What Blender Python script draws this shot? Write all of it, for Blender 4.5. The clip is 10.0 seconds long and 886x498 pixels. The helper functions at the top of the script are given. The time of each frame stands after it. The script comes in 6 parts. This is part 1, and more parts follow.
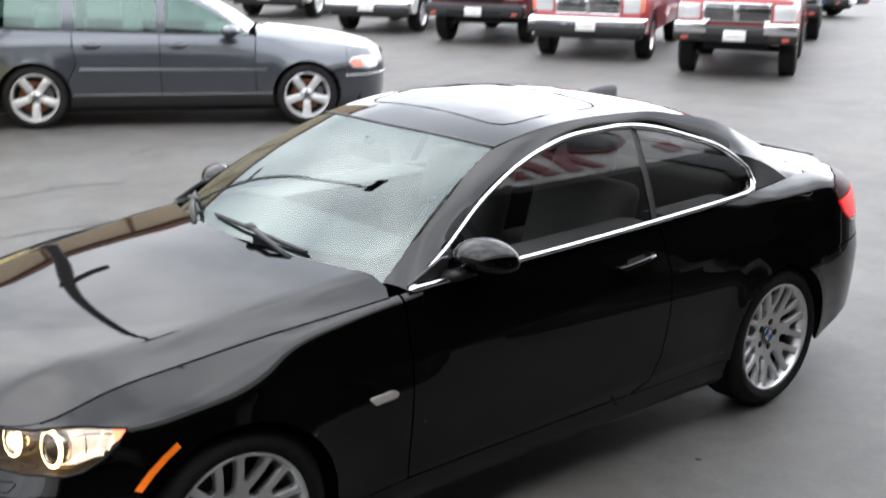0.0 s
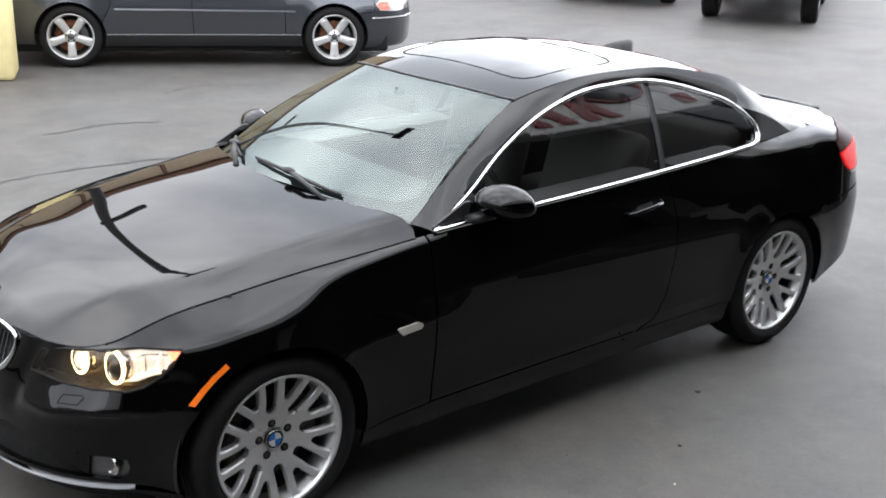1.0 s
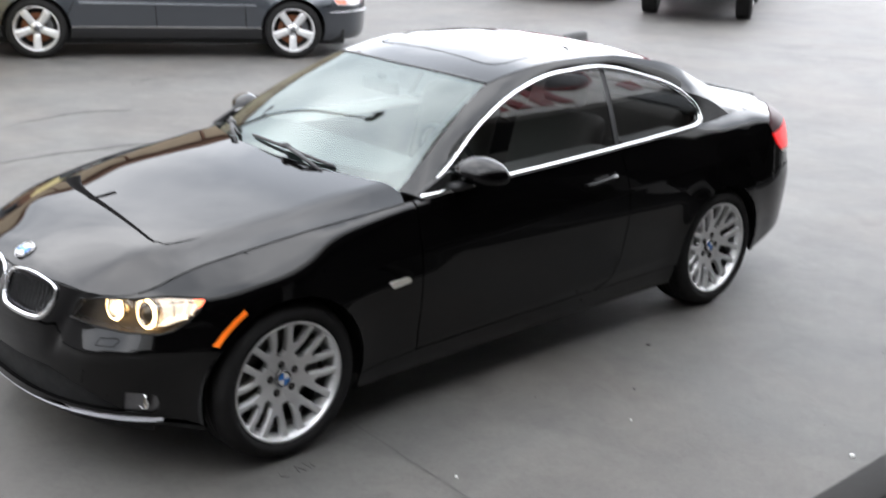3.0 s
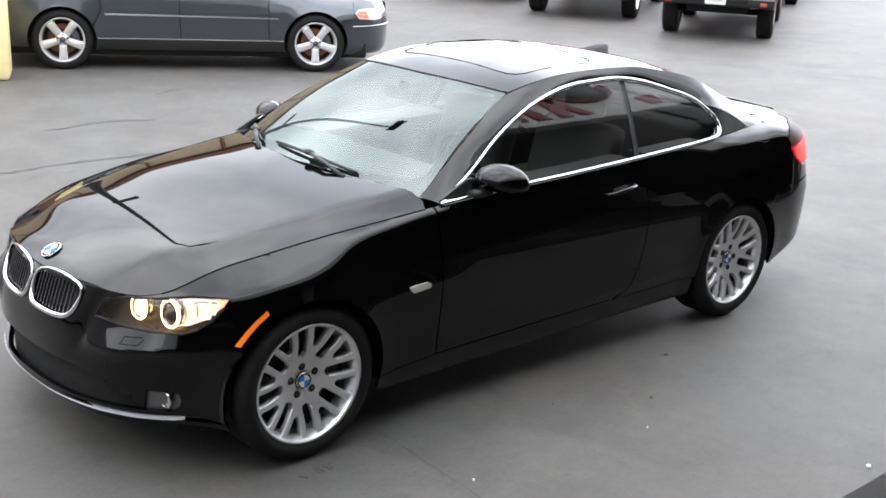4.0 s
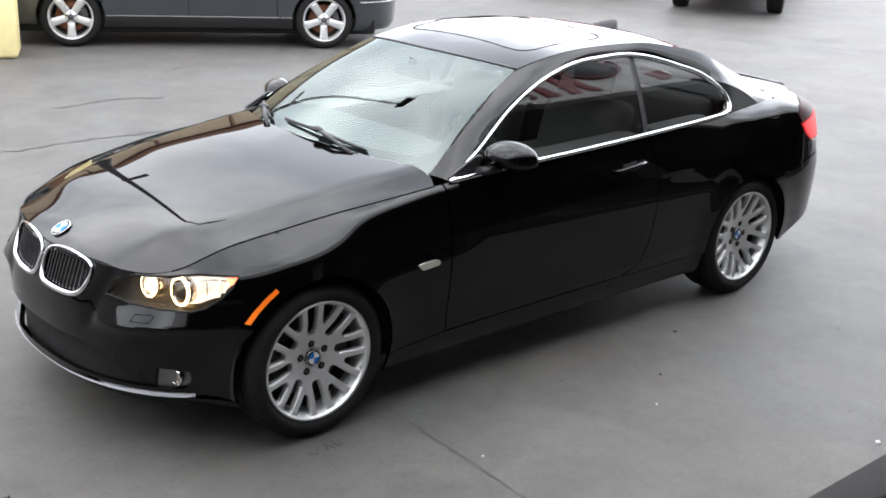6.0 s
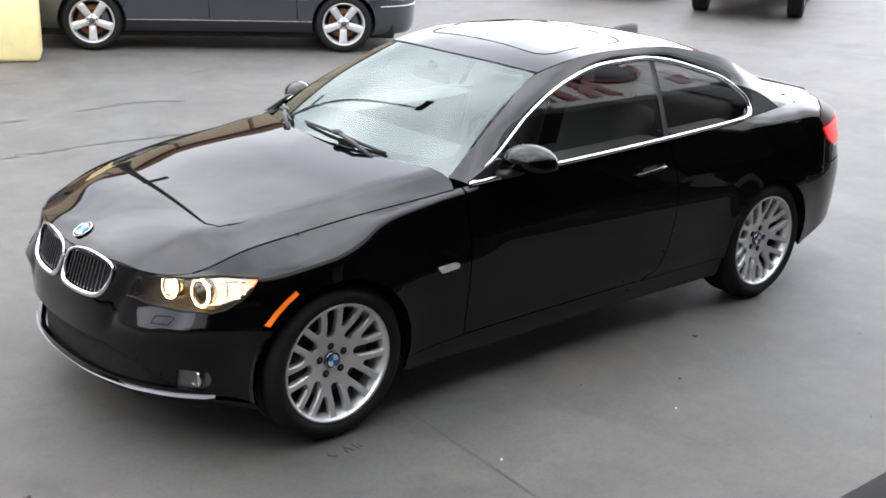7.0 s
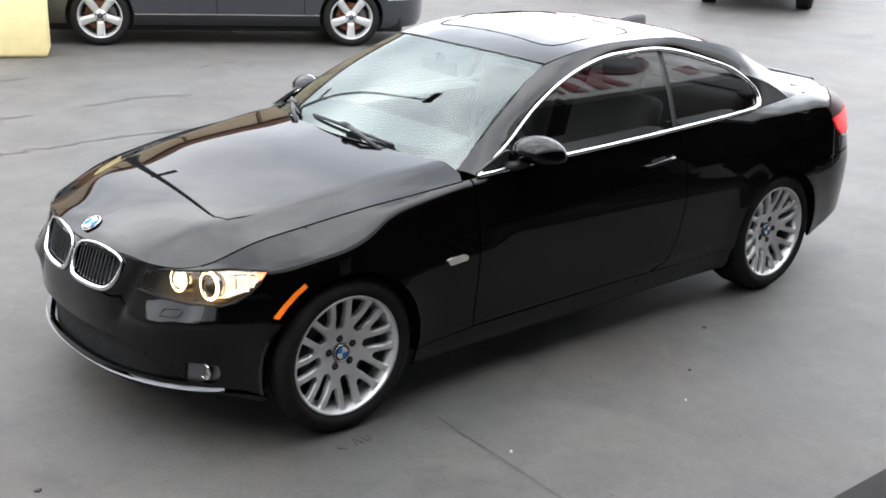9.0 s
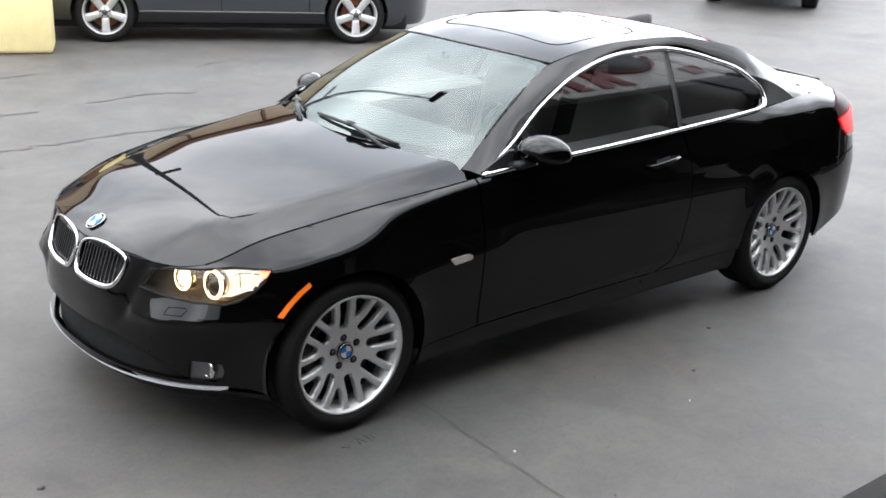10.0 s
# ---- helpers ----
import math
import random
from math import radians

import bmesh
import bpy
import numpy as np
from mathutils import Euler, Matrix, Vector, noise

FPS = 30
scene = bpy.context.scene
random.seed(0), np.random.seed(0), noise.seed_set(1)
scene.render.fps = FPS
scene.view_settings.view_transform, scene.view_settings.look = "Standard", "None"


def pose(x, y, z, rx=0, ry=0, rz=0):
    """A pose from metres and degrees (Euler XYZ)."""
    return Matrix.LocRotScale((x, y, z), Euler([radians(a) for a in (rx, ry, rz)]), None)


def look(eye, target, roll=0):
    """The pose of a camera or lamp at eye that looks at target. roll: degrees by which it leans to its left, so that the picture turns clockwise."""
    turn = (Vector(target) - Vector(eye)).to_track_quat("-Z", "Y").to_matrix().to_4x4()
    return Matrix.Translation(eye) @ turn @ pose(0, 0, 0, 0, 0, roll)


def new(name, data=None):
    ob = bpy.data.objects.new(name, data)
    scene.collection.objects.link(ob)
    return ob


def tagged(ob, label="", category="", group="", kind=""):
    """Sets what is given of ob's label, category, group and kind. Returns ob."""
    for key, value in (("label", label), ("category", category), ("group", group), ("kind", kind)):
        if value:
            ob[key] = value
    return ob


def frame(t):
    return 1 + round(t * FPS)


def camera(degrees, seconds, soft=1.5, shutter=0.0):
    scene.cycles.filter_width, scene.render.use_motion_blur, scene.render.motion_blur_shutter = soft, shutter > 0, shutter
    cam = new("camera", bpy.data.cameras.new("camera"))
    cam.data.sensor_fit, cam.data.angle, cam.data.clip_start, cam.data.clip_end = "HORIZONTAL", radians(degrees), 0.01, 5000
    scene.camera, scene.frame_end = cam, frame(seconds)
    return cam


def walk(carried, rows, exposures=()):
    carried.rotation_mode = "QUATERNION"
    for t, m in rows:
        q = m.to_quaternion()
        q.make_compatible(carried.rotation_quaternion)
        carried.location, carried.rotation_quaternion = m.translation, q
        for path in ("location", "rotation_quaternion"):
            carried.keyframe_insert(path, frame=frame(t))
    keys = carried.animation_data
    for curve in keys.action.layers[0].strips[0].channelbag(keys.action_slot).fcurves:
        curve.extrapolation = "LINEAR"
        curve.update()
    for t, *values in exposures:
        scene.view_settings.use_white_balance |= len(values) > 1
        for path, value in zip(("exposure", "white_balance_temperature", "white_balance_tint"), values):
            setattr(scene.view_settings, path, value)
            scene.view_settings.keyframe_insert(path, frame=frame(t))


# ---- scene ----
cam = camera(41.1, 10.0, soft=1.7, shutter=0.7)
PATH = [
    (0, (-1.646, -3.637, 2.062), (-0.376, -2.185, 1.536), 0.9),
    (0.2, (-1.619, -3.696, 2.136), (-0.38, -2.232, 1.568), 1.1),
    (0.5, (-1.665, -3.758, 2.183), (-0.438, -2.293, 1.594), -1.0),
    (0.7, (-1.742, -3.792, 2.176), (-0.525, -2.321, 1.579), -0.6),
    (1, (-1.883, -3.899, 2.182), (-0.657, -2.448, 1.556), 1.6),
    (1.3, (-1.98, -3.992, 2.207), (-0.753, -2.534, 1.599), 2.9),
    (1.5, (-2.013, -4.061, 2.186), (-0.803, -2.585, 1.587), 2.5),
    (1.8, (-2.086, -4.155, 2.181), (-0.883, -2.684, 1.552), 2.7),
    (2, (-2.131, -4.191, 2.202), (-0.954, -2.703, 1.567), 1.4),
    (2.2, (-2.151, -4.236, 2.243), (-0.967, -2.789, 1.529), 1.4),
    (2.5, (-2.27, -4.241, 2.209), (-1.006, -2.84, 1.548), 1.4),
    (2.7, (-2.328, -4.278, 2.163), (-1.062, -2.889, 1.481), 0.4),
    (3, (-2.397, -4.224, 2.229), (-1.095, -2.842, 1.601), 2.3),
    (3.2, (-2.433, -4.244, 2.212), (-1.136, -2.846, 1.609), 2.2),
    (4.3, (-2.446, -4.268, 2.197), (-1.164, -2.856, 1.592), 2.8),
    (4.5, (-2.439, -4.268, 2.208), (-1.16, -2.86, 1.589), 2.6),
    (5, (-2.444, -4.277, 2.197), (-1.158, -2.876, 1.576), 2.6),
    (5.5, (-2.442, -4.269, 2.202), (-1.162, -2.869, 1.566), 2.6),
    (7, (-2.452, -4.266, 2.195), (-1.207, -2.834, 1.562), 2.4),
    (7.5, (-2.449, -4.261, 2.197), (-1.201, -2.833, 1.562), 2.5),
    (8, (-2.455, -4.259, 2.19), (-1.218, -2.822, 1.552), 2.2),
    (8.5, (-2.448, -4.267, 2.19), (-1.212, -2.833, 1.544), 2.1),
    (9, (-2.449, -4.264, 2.185), (-1.217, -2.825, 1.542), 2.0),
    (9.5, (-2.451, -4.255, 2.179), (-1.227, -2.812, 1.53), 2.1),
    (10, (-2.446, -4.255, 2.19), (-1.22, -2.814, 1.543), 2.2),
]

walk(cam, [(t, look(eye, target, roll)) for t, eye, target, roll in PATH],
     [(0.0, -0.12, 6700, 12), (0.7, -0.12, 6700, 12), (1.5, -0.06, 6700, 12), (2.5, 0.05, 6700, 12), (4.5, 0.10, 6700, 12), (10.0, 0.09, 6700, 12)])

# ---------------------------------------------------------------- light
world = bpy.data.worlds.new("overcast_sky")
scene.world = world
world.use_nodes = True
wn, wl = world.node_tree.nodes, world.node_tree.links
wn.clear()
w_out, w_bg = wn.new("ShaderNodeOutputWorld"), wn.new("ShaderNodeBackground")
w_sky, w_hsv = wn.new("ShaderNodeTexSky"), wn.new("ShaderNodeHueSaturation")
w_sky.sky_type, w_sky.sun_disc = "NISHITA", False
w_sky.sun_elevation, w_sky.sun_rotation = radians(62), radians(-25)
w_sky.air_density, w_sky.dust_density = 1.0, 4.0
w_hsv.inputs["Saturation"].default_value = 0.22
w_mix, w_cloud, w_ramp, w_co = (wn.new("ShaderNodeMix"), wn.new("ShaderNodeTexNoise"), wn.new("ShaderNodeValToRGB"), wn.new("ShaderNodeTexCoord"))
w_mix.data_type = "RGBA"
w_mix.inputs["Factor"].default_value = 0.75
w_cloud.inputs["Scale"].default_value, w_cloud.inputs["Detail"].default_value = 2.8, 6.0
w_ramp.color_ramp.elements[0].position, w_ramp.color_ramp.elements[0].color = 0.36, (11.0, 12.2, 13.9, 1)
w_ramp.color_ramp.elements[1].position, w_ramp.color_ramp.elements[1].color = 0.66, (25.6, 26.8, 28.4, 1)
wl.new(w_co.outputs["Generated"], w_cloud.inputs["Vector"])
wl.new(w_cloud.outputs["Fac"], w_ramp.inputs["Fac"])
wl.new(w_sky.outputs[0], w_hsv.inputs["Color"])
wl.new(w_hsv.outputs[0], w_mix.inputs["A"])
# the cloud thins towards the open side of the lot: brightest low down across it
w_sep, w_low, w_dot, w_side = (wn.new("ShaderNodeSeparateXYZ"), wn.new("ShaderNodeMapRange"), wn.new("ShaderNodeVectorMath"), wn.new("ShaderNodeMapRange"))
w_fac, w_mul = wn.new("ShaderNodeMath"), wn.new("ShaderNodeMix")
wl.new(w_co.outputs["Generated"], w_sep.inputs[0])
wl.new(w_sep.outputs["Z"], w_low.inputs["Value"])
w_low.interpolation_type = w_side.interpolation_type = "SMOOTHSTEP"
for w_in, w_val in (("From Min", 0.20), ("From Max", 0.72), ("To Min", 0.95), ("To Max", 1.95)):
    w_low.inputs[w_in].default_value = w_val
w_dot.operation, w_dot.inputs[1].default_value = "DOT_PRODUCT", (0.906, 0.423, 0.0)
wl.new(w_co.outputs["Generated"], w_dot.inputs[0])
wl.new(w_dot.outputs["Value"], w_side.inputs["Value"])
for w_in, w_val in (("From Min", 0.70), ("From Max", 0.98), ("To Min", 0.92), ("To Max", 2.6)):
    w_side.inputs[w_in].default_value = w_val
w_fac.operation = "MULTIPLY"
wl.new(w_low.outputs[0], w_fac.inputs[0])
wl.new(w_side.outputs[0], w_fac.inputs[1])
w_mul.data_type, w_mul.blend_type = "RGBA", "MULTIPLY"
w_mul.inputs["Factor"].default_value = 1.0
wl.new(w_ramp.outputs[0], w_mul.inputs["A"])
wl.new(w_fac.outputs[0], w_mul.inputs["B"])
wl.new(w_mul.outputs["Result"], w_mix.inputs["B"])
wl.new(w_mix.outputs["Result"], w_bg.inputs["Color"])
w_bg.inputs["Strength"].default_value = 0.168
wl.new(w_bg.outputs[0], w_out.inputs["Surface"])
sun = new("sun", bpy.data.lights.new("sun", "SUN"))
sun.data.energy, sun.data.angle, sun.data.color = 0.45, radians(80), (1.0, 0.97, 0.93)
sun.matrix_world = look((-3, 6, 13), (0, 0, 0))
scene.view_settings.exposure = 0.0

# ---------------------------------------------------------------- materials
def mat(name, base, rough=0.5, metal=0.0, vary=0.15, scale=20.0, bump=0.0, bscale=None, coat=0.0, spec=0.5,
        emit=None, power=0.0, trans=0.0, ior=1.5, alpha=1.0, per=0.0):
    """A procedural surface: colour varied at two scales, roughness varied, fine relief."""
    m = bpy.data.materials.new(name)
    m.use_nodes = True
    n, l = m.node_tree.nodes, m.node_tree.links
    b = n["Principled BSDF"]
    b.inputs["Base Color"].default_value = (*base, 1)
    b.inputs["Roughness"].default_value, b.inputs["Metallic"].default_value = rough, metal
    b.inputs["Coat Weight"].default_value, b.inputs["Coat Roughness"].default_value = coat, 0.02
    b.inputs["Specular IOR Level"].default_value, b.inputs["IOR"].default_value = spec, ior
    b.inputs["Transmission Weight"].default_value = trans
    if emit:
        b.inputs["Emission Color"].default_value, b.inputs["Emission Strength"].default_value = (*emit, 1), power
    co = n.new("ShaderNodeTexCoord")
    if vary > 0:
        big, fine = n.new("ShaderNodeTexNoise"), n.new("ShaderNodeTexNoise")
        big.inputs["Scale"].default_value, big.inputs["Detail"].default_value = scale * 0.12, 4
        fine.inputs["Scale"].default_value, fine.inputs["Detail"].default_value = scale, 6
        add, rng, mul = n.new("ShaderNodeMath"), n.new("ShaderNodeMapRange"), n.new("ShaderNodeMix")
        add.operation = "ADD"
        mul.data_type, mul.blend_type = "RGBA", "MULTIPLY"
        mul.inputs["Factor"].default_value = 1.0
        mul.inputs["A"].default_value = (*base, 1)
        rng.inputs["From Min"].default_value, rng.inputs["From Max"].default_value = 0.6, 1.4
        rng.inputs["To Min"].default_value, rng.inputs["To Max"].default_value = 1 - vary, 1 + vary
        for t in (big, fine):
            l.new(co.outputs["Object"], t.inputs["Vector"])
        l.new(big.outputs["Fac"], add.inputs[0])
        l.new(fine.outputs["Fac"], add.inputs[1])
        l.new(add.outputs[0], rng.inputs["Value"])
        l.new(rng.outputs[0], mul.inputs["B"])
        l.new(mul.outputs["Result"], b.inputs["Base Color"])
        rr = n.new("ShaderNodeMapRange")
        rr.inputs["From Min"].default_value, rr.inputs["From Max"].default_value = 0.6, 1.4
        rr.inputs["To Min"].default_value, rr.inputs["To Max"].default_value = max(rough * (1 - vary), 0.01), min(rough * (1 + vary), 1)
        l.new(add.outputs[0], rr.inputs["Value"])
        l.new(rr.outputs[0], b.inputs["Roughness"])
    if bump > 0:
        t, bp = n.new("ShaderNodeTexNoise"), n.new("ShaderNodeBump")
        t.inputs["Scale"].default_value, t.inputs["Detail"].default_value = bscale or scale * 4, 5
        bp.inputs["Strength"].default_value, bp.inputs["Distance"].default_value = bump, 0.01
        l.new(co.outputs["Object"], t.inputs["Vector"])
        l.new(t.outputs["Fac"], bp.inputs["Height"])
        l.new(bp.outputs[0], b.inputs["Normal"])
    return m


BLACK_PAINT = mat("black_car_paint", (0.0013, 0.0012, 0.0013), 0.5, 0, 0.12, 6, coat=1.0, spec=0.0)
BLACK_PAINT.node_tree.nodes["Principled BSDF"].inputs["Coat IOR"].default_value = 1.42
DARK_CHROME = mat("dark_chrome", (0.22, 0.22, 0.23), 0.15, 1.0, 0.1, 40)
BLACK_PLASTIC = mat("black_plastic", (0.012, 0.012, 0.013), 0.5, 0, 0.25, 60, 0.15, 700)
# Near-black for seals and joints; also holds the shade of recesses and undersides.
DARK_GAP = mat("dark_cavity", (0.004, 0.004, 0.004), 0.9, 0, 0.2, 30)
RUBBER = mat("tyre_rubber", (0.011, 0.0105, 0.0105), 0.8, 0, 0.25, 25, 0.3, 300, spec=0.25)
CHROME = mat("chrome", (0.86, 0.86, 0.87), 0.07, 1.0, 0.05, 40)
SATIN_CHROME = mat("satin_chrome", (0.75, 0.75, 0.76), 0.16, 1.0, 0.08, 40)
ALLOY = mat("silver_alloy", (0.70, 0.70, 0.70), 0.30, 0.6, 0.08, 10, coat=0.3)
ALLOY_BRIGHT = mat("bright_alloy", (0.68, 0.68, 0.68), 0.35, 0.55, 0.08, 18, coat=0.5)
STEEL = mat("brake_disc_steel", (0.10, 0.09, 0.085), 0.5, 0.8, 0.25, 30)
# Grey darkened to hold the shade behind the spokes as well as brake dust.
BARREL_DARK = mat("barrel_shade_dust", (0.035, 0.032, 0.030), 0.7, 0.3, 0.25, 25)
RUST = mat("rusty_hub", (0.20, 0.075, 0.035), 0.8, 0.2, 0.4, 25, 0.3, 200)
CALIPER = mat("brake_caliper", (0.10, 0.10, 0.105), 0.55, 0.6, 0.2, 30)
TINT_GLASS = mat("tinted_glass", (0.012, 0.013, 0.014), 0.015, 0, 0, spec=0.55)
ORANGE = mat("amber_reflector", (0.85, 0.17, 0.015), 0.22, 0, 0.12, 80, coat=1.0)
RED_LENS = mat("red_lamp_lens", (0.55, 0.01, 0.008), 0.35, 0, 0.15, 60, spec=0.3, emit=(1.0, 0.015, 0.02), power=0.45)
DARK_LENS = mat("smoked_red_lens", (0.030, 0.004, 0.006), 0.4, 0, 0.1, 60, spec=0.06)
CLEAR_LENS = mat("clear_marker_lens", (0.50, 0.48, 0.42), 0.15, 0, 0.15, 150, 0.2, 600, coat=1.0)
BLUE_ENAMEL = mat("blue_enamel", (0.03, 0.20, 0.62), 0.5, 0, 0.05, 60, spec=0.2)
WHITE_ENAMEL = mat("white_enamel", (0.82, 0.82, 0.82), 0.5, 0, 0.05, 60, spec=0.2)
HALO = mat("lit_halo_ring", (0.9, 0.7, 0.4), 0.3, 0, 0, emit=(1.0, 0.72, 0.36), power=9.0)
BULB = mat("lit_lamp_reflector", (0.9, 0.8, 0.6), 0.2, 0.4, 0, emit=(1.0, 0.86, 0.66), power=1.6)
LAMP_GLOW = mat("glowing_reflector", (0.62, 0.55, 0.46), 0.25, 0.8, 0.3, 45, 0.5, 90, emit=(1.0, 0.87, 0.73), power=1.0)
AMBER_LIT = mat("lit_turn_lamp", (0.9, 0.35, 0.12), 0.3, 0, 0, emit=(1.0, 0.15, 0.08), power=4.5)
LAMP_CHROME = mat("lamp_housing_chrome", (0.62, 0.55, 0.46), 0.2, 0.9, 0.1, 60)
LAMP_BACK = mat("lamp_housing_back", (0.10, 0.08, 0.058), 0.32, 0.5, 0.2, 60)
# Grey base colour carries the pale sky reflection along the lip.
LIP_SHEEN = mat("lip_sheen_grey", (0.26, 0.26, 0.275), 0.55, 0.1, 0.12, 30, 0.1, 400)
FOG_GREY = mat("fog_recess_grey", (0.14, 0.14, 0.145), 0.3, 0.6, 0.2, 40, coat=1.0)
LAMP_DARK = mat("lamp_bezel_dark", (0.028, 0.025, 0.022), 0.3, 0.3, 0.2, 60)
GREY_PAINT = mat("grey_metallic_paint", (0.066, 0.073, 0.084), 0.30, 0.7, 0.03, 6, coat=1.0)
RED_PAINT = mat("red_car_paint", (0.40, 0.07, 0.075), 0.42, 0.1, 0.1, 30, coat=1.0)
MAROON_PAINT = mat("maroon_paint", (0.09, 0.012, 0.02), 0.3, 0.2, 0.1, 30, coat=1.0)
WHITE_PAINT = mat("white_car_paint", (0.74, 0.74, 0.73), 0.3, 0, 0.06, 30, coat=1.0)
BEIGE_PAINT = mat("beige_car_paint", (0.50, 0.46, 0.37), 0.3, 0.2, 0.08, 30, coat=1.0)
GREEN_PAINT = mat("dark_green_paint", (0.012, 0.022, 0.018), 0.3, 0.2, 0.1, 30, coat=1.0)
BLUE_PAINT = mat("blue_car_paint", (0.02, 0.10, 0.50), 0.3, 0.2, 0.1, 30, coat=1.0)
PALE_TRIM = mat("pale_grey_trim", (0.50, 0.49, 0.46), 0.6, 0, 0.10, 40, 0.2, 400)
PLATE = mat("plate_white", (0.78, 0.78, 0.76), 0.4, 0, 0.06, 50)
PLATE_INK = mat("plate_pale_ink", (0.62, 0.55, 0.54), 0.5, 0, 0.05, 50)
LEATHER = mat("pale_leather", (0.30, 0.285, 0.26), 0.55, 0, 0.15, 30, 0.2, 300)
TRIM_GREY = mat("dark_trim", (0.05, 0.05, 0.05), 0.6, 0, 0.12, 40, 0.2, 400)
DASH = mat("dashboard_vinyl", (0.11, 0.113, 0.11), 0.6, 0, 0.12, 14)
CREAM = mat("cream_block_paint", (0.84, 0.71, 0.36), 0.75, 0, 0.10, 8, 0.35, 60)


def clear_glass(name, tint, rough=0.0, r0=0.08, sheen=(1, 1, 1)):
    """Thin car glass: lets light through by its tint and mirrors the rest."""
    m = bpy.data.materials.new(name)
    m.use_nodes = True
    n, l = m.node_tree.nodes, m.node_tree.links
    n.clear()
    out, mix, lw = n.new("ShaderNodeOutputMaterial"), n.new("ShaderNodeMixShader"), n.new("ShaderNodeLayerWeight")
    tr, gl = n.new("ShaderNodeBsdfTransparent"), n.new("ShaderNodeBsdfGlossy")
    pw, ma = n.new("ShaderNodeMath"), n.new("ShaderNodeMath")
    pw.operation, ma.operation = "POWER", "MULTIPLY_ADD"
    pw.inputs[1].default_value, ma.inputs[1].default_value, ma.inputs[2].default_value = 5.0, 1 - r0, r0
    lw.inputs["Blend"].default_value = 0.5
    tr.inputs["Color"].default_value = (*tint, 1)
    gl.inputs["Roughness"].default_value = rough
    gl.inputs["Color"].default_value = (*sheen, 1)
    l.new(lw.outputs["Facing"], pw.inputs[0])
    l.new(pw.outputs[0], ma.inputs[0])
    l.new(ma.outputs[0], mix.inputs["Fac"])
    l.new(tr.outputs[0], mix.inputs[1])
    l.new(gl.outputs[0], mix.inputs[2])
    l.new(mix.outputs[0], out.inputs["Surface"])
    return m


WINDSHIELD = clear_glass("windshield_glass", (0.52, 0.60, 0.585), 0.0, 0.10, (0.82, 0.91, 0.895))
SIDE_GLASS = clear_glass("dark_side_glass", (0.25, 0.255, 0.26), 0.003, 0.09)
WAGON_GLASS = clear_glass("green_side_glass", (0.40, 0.58, 0.53), 0.004, 0.10, (0.66, 0.84, 0.78))
LENS_GLASS = clear_glass("lens_glass", (0.93, 0.93, 0.92), 0.0, 0.035)


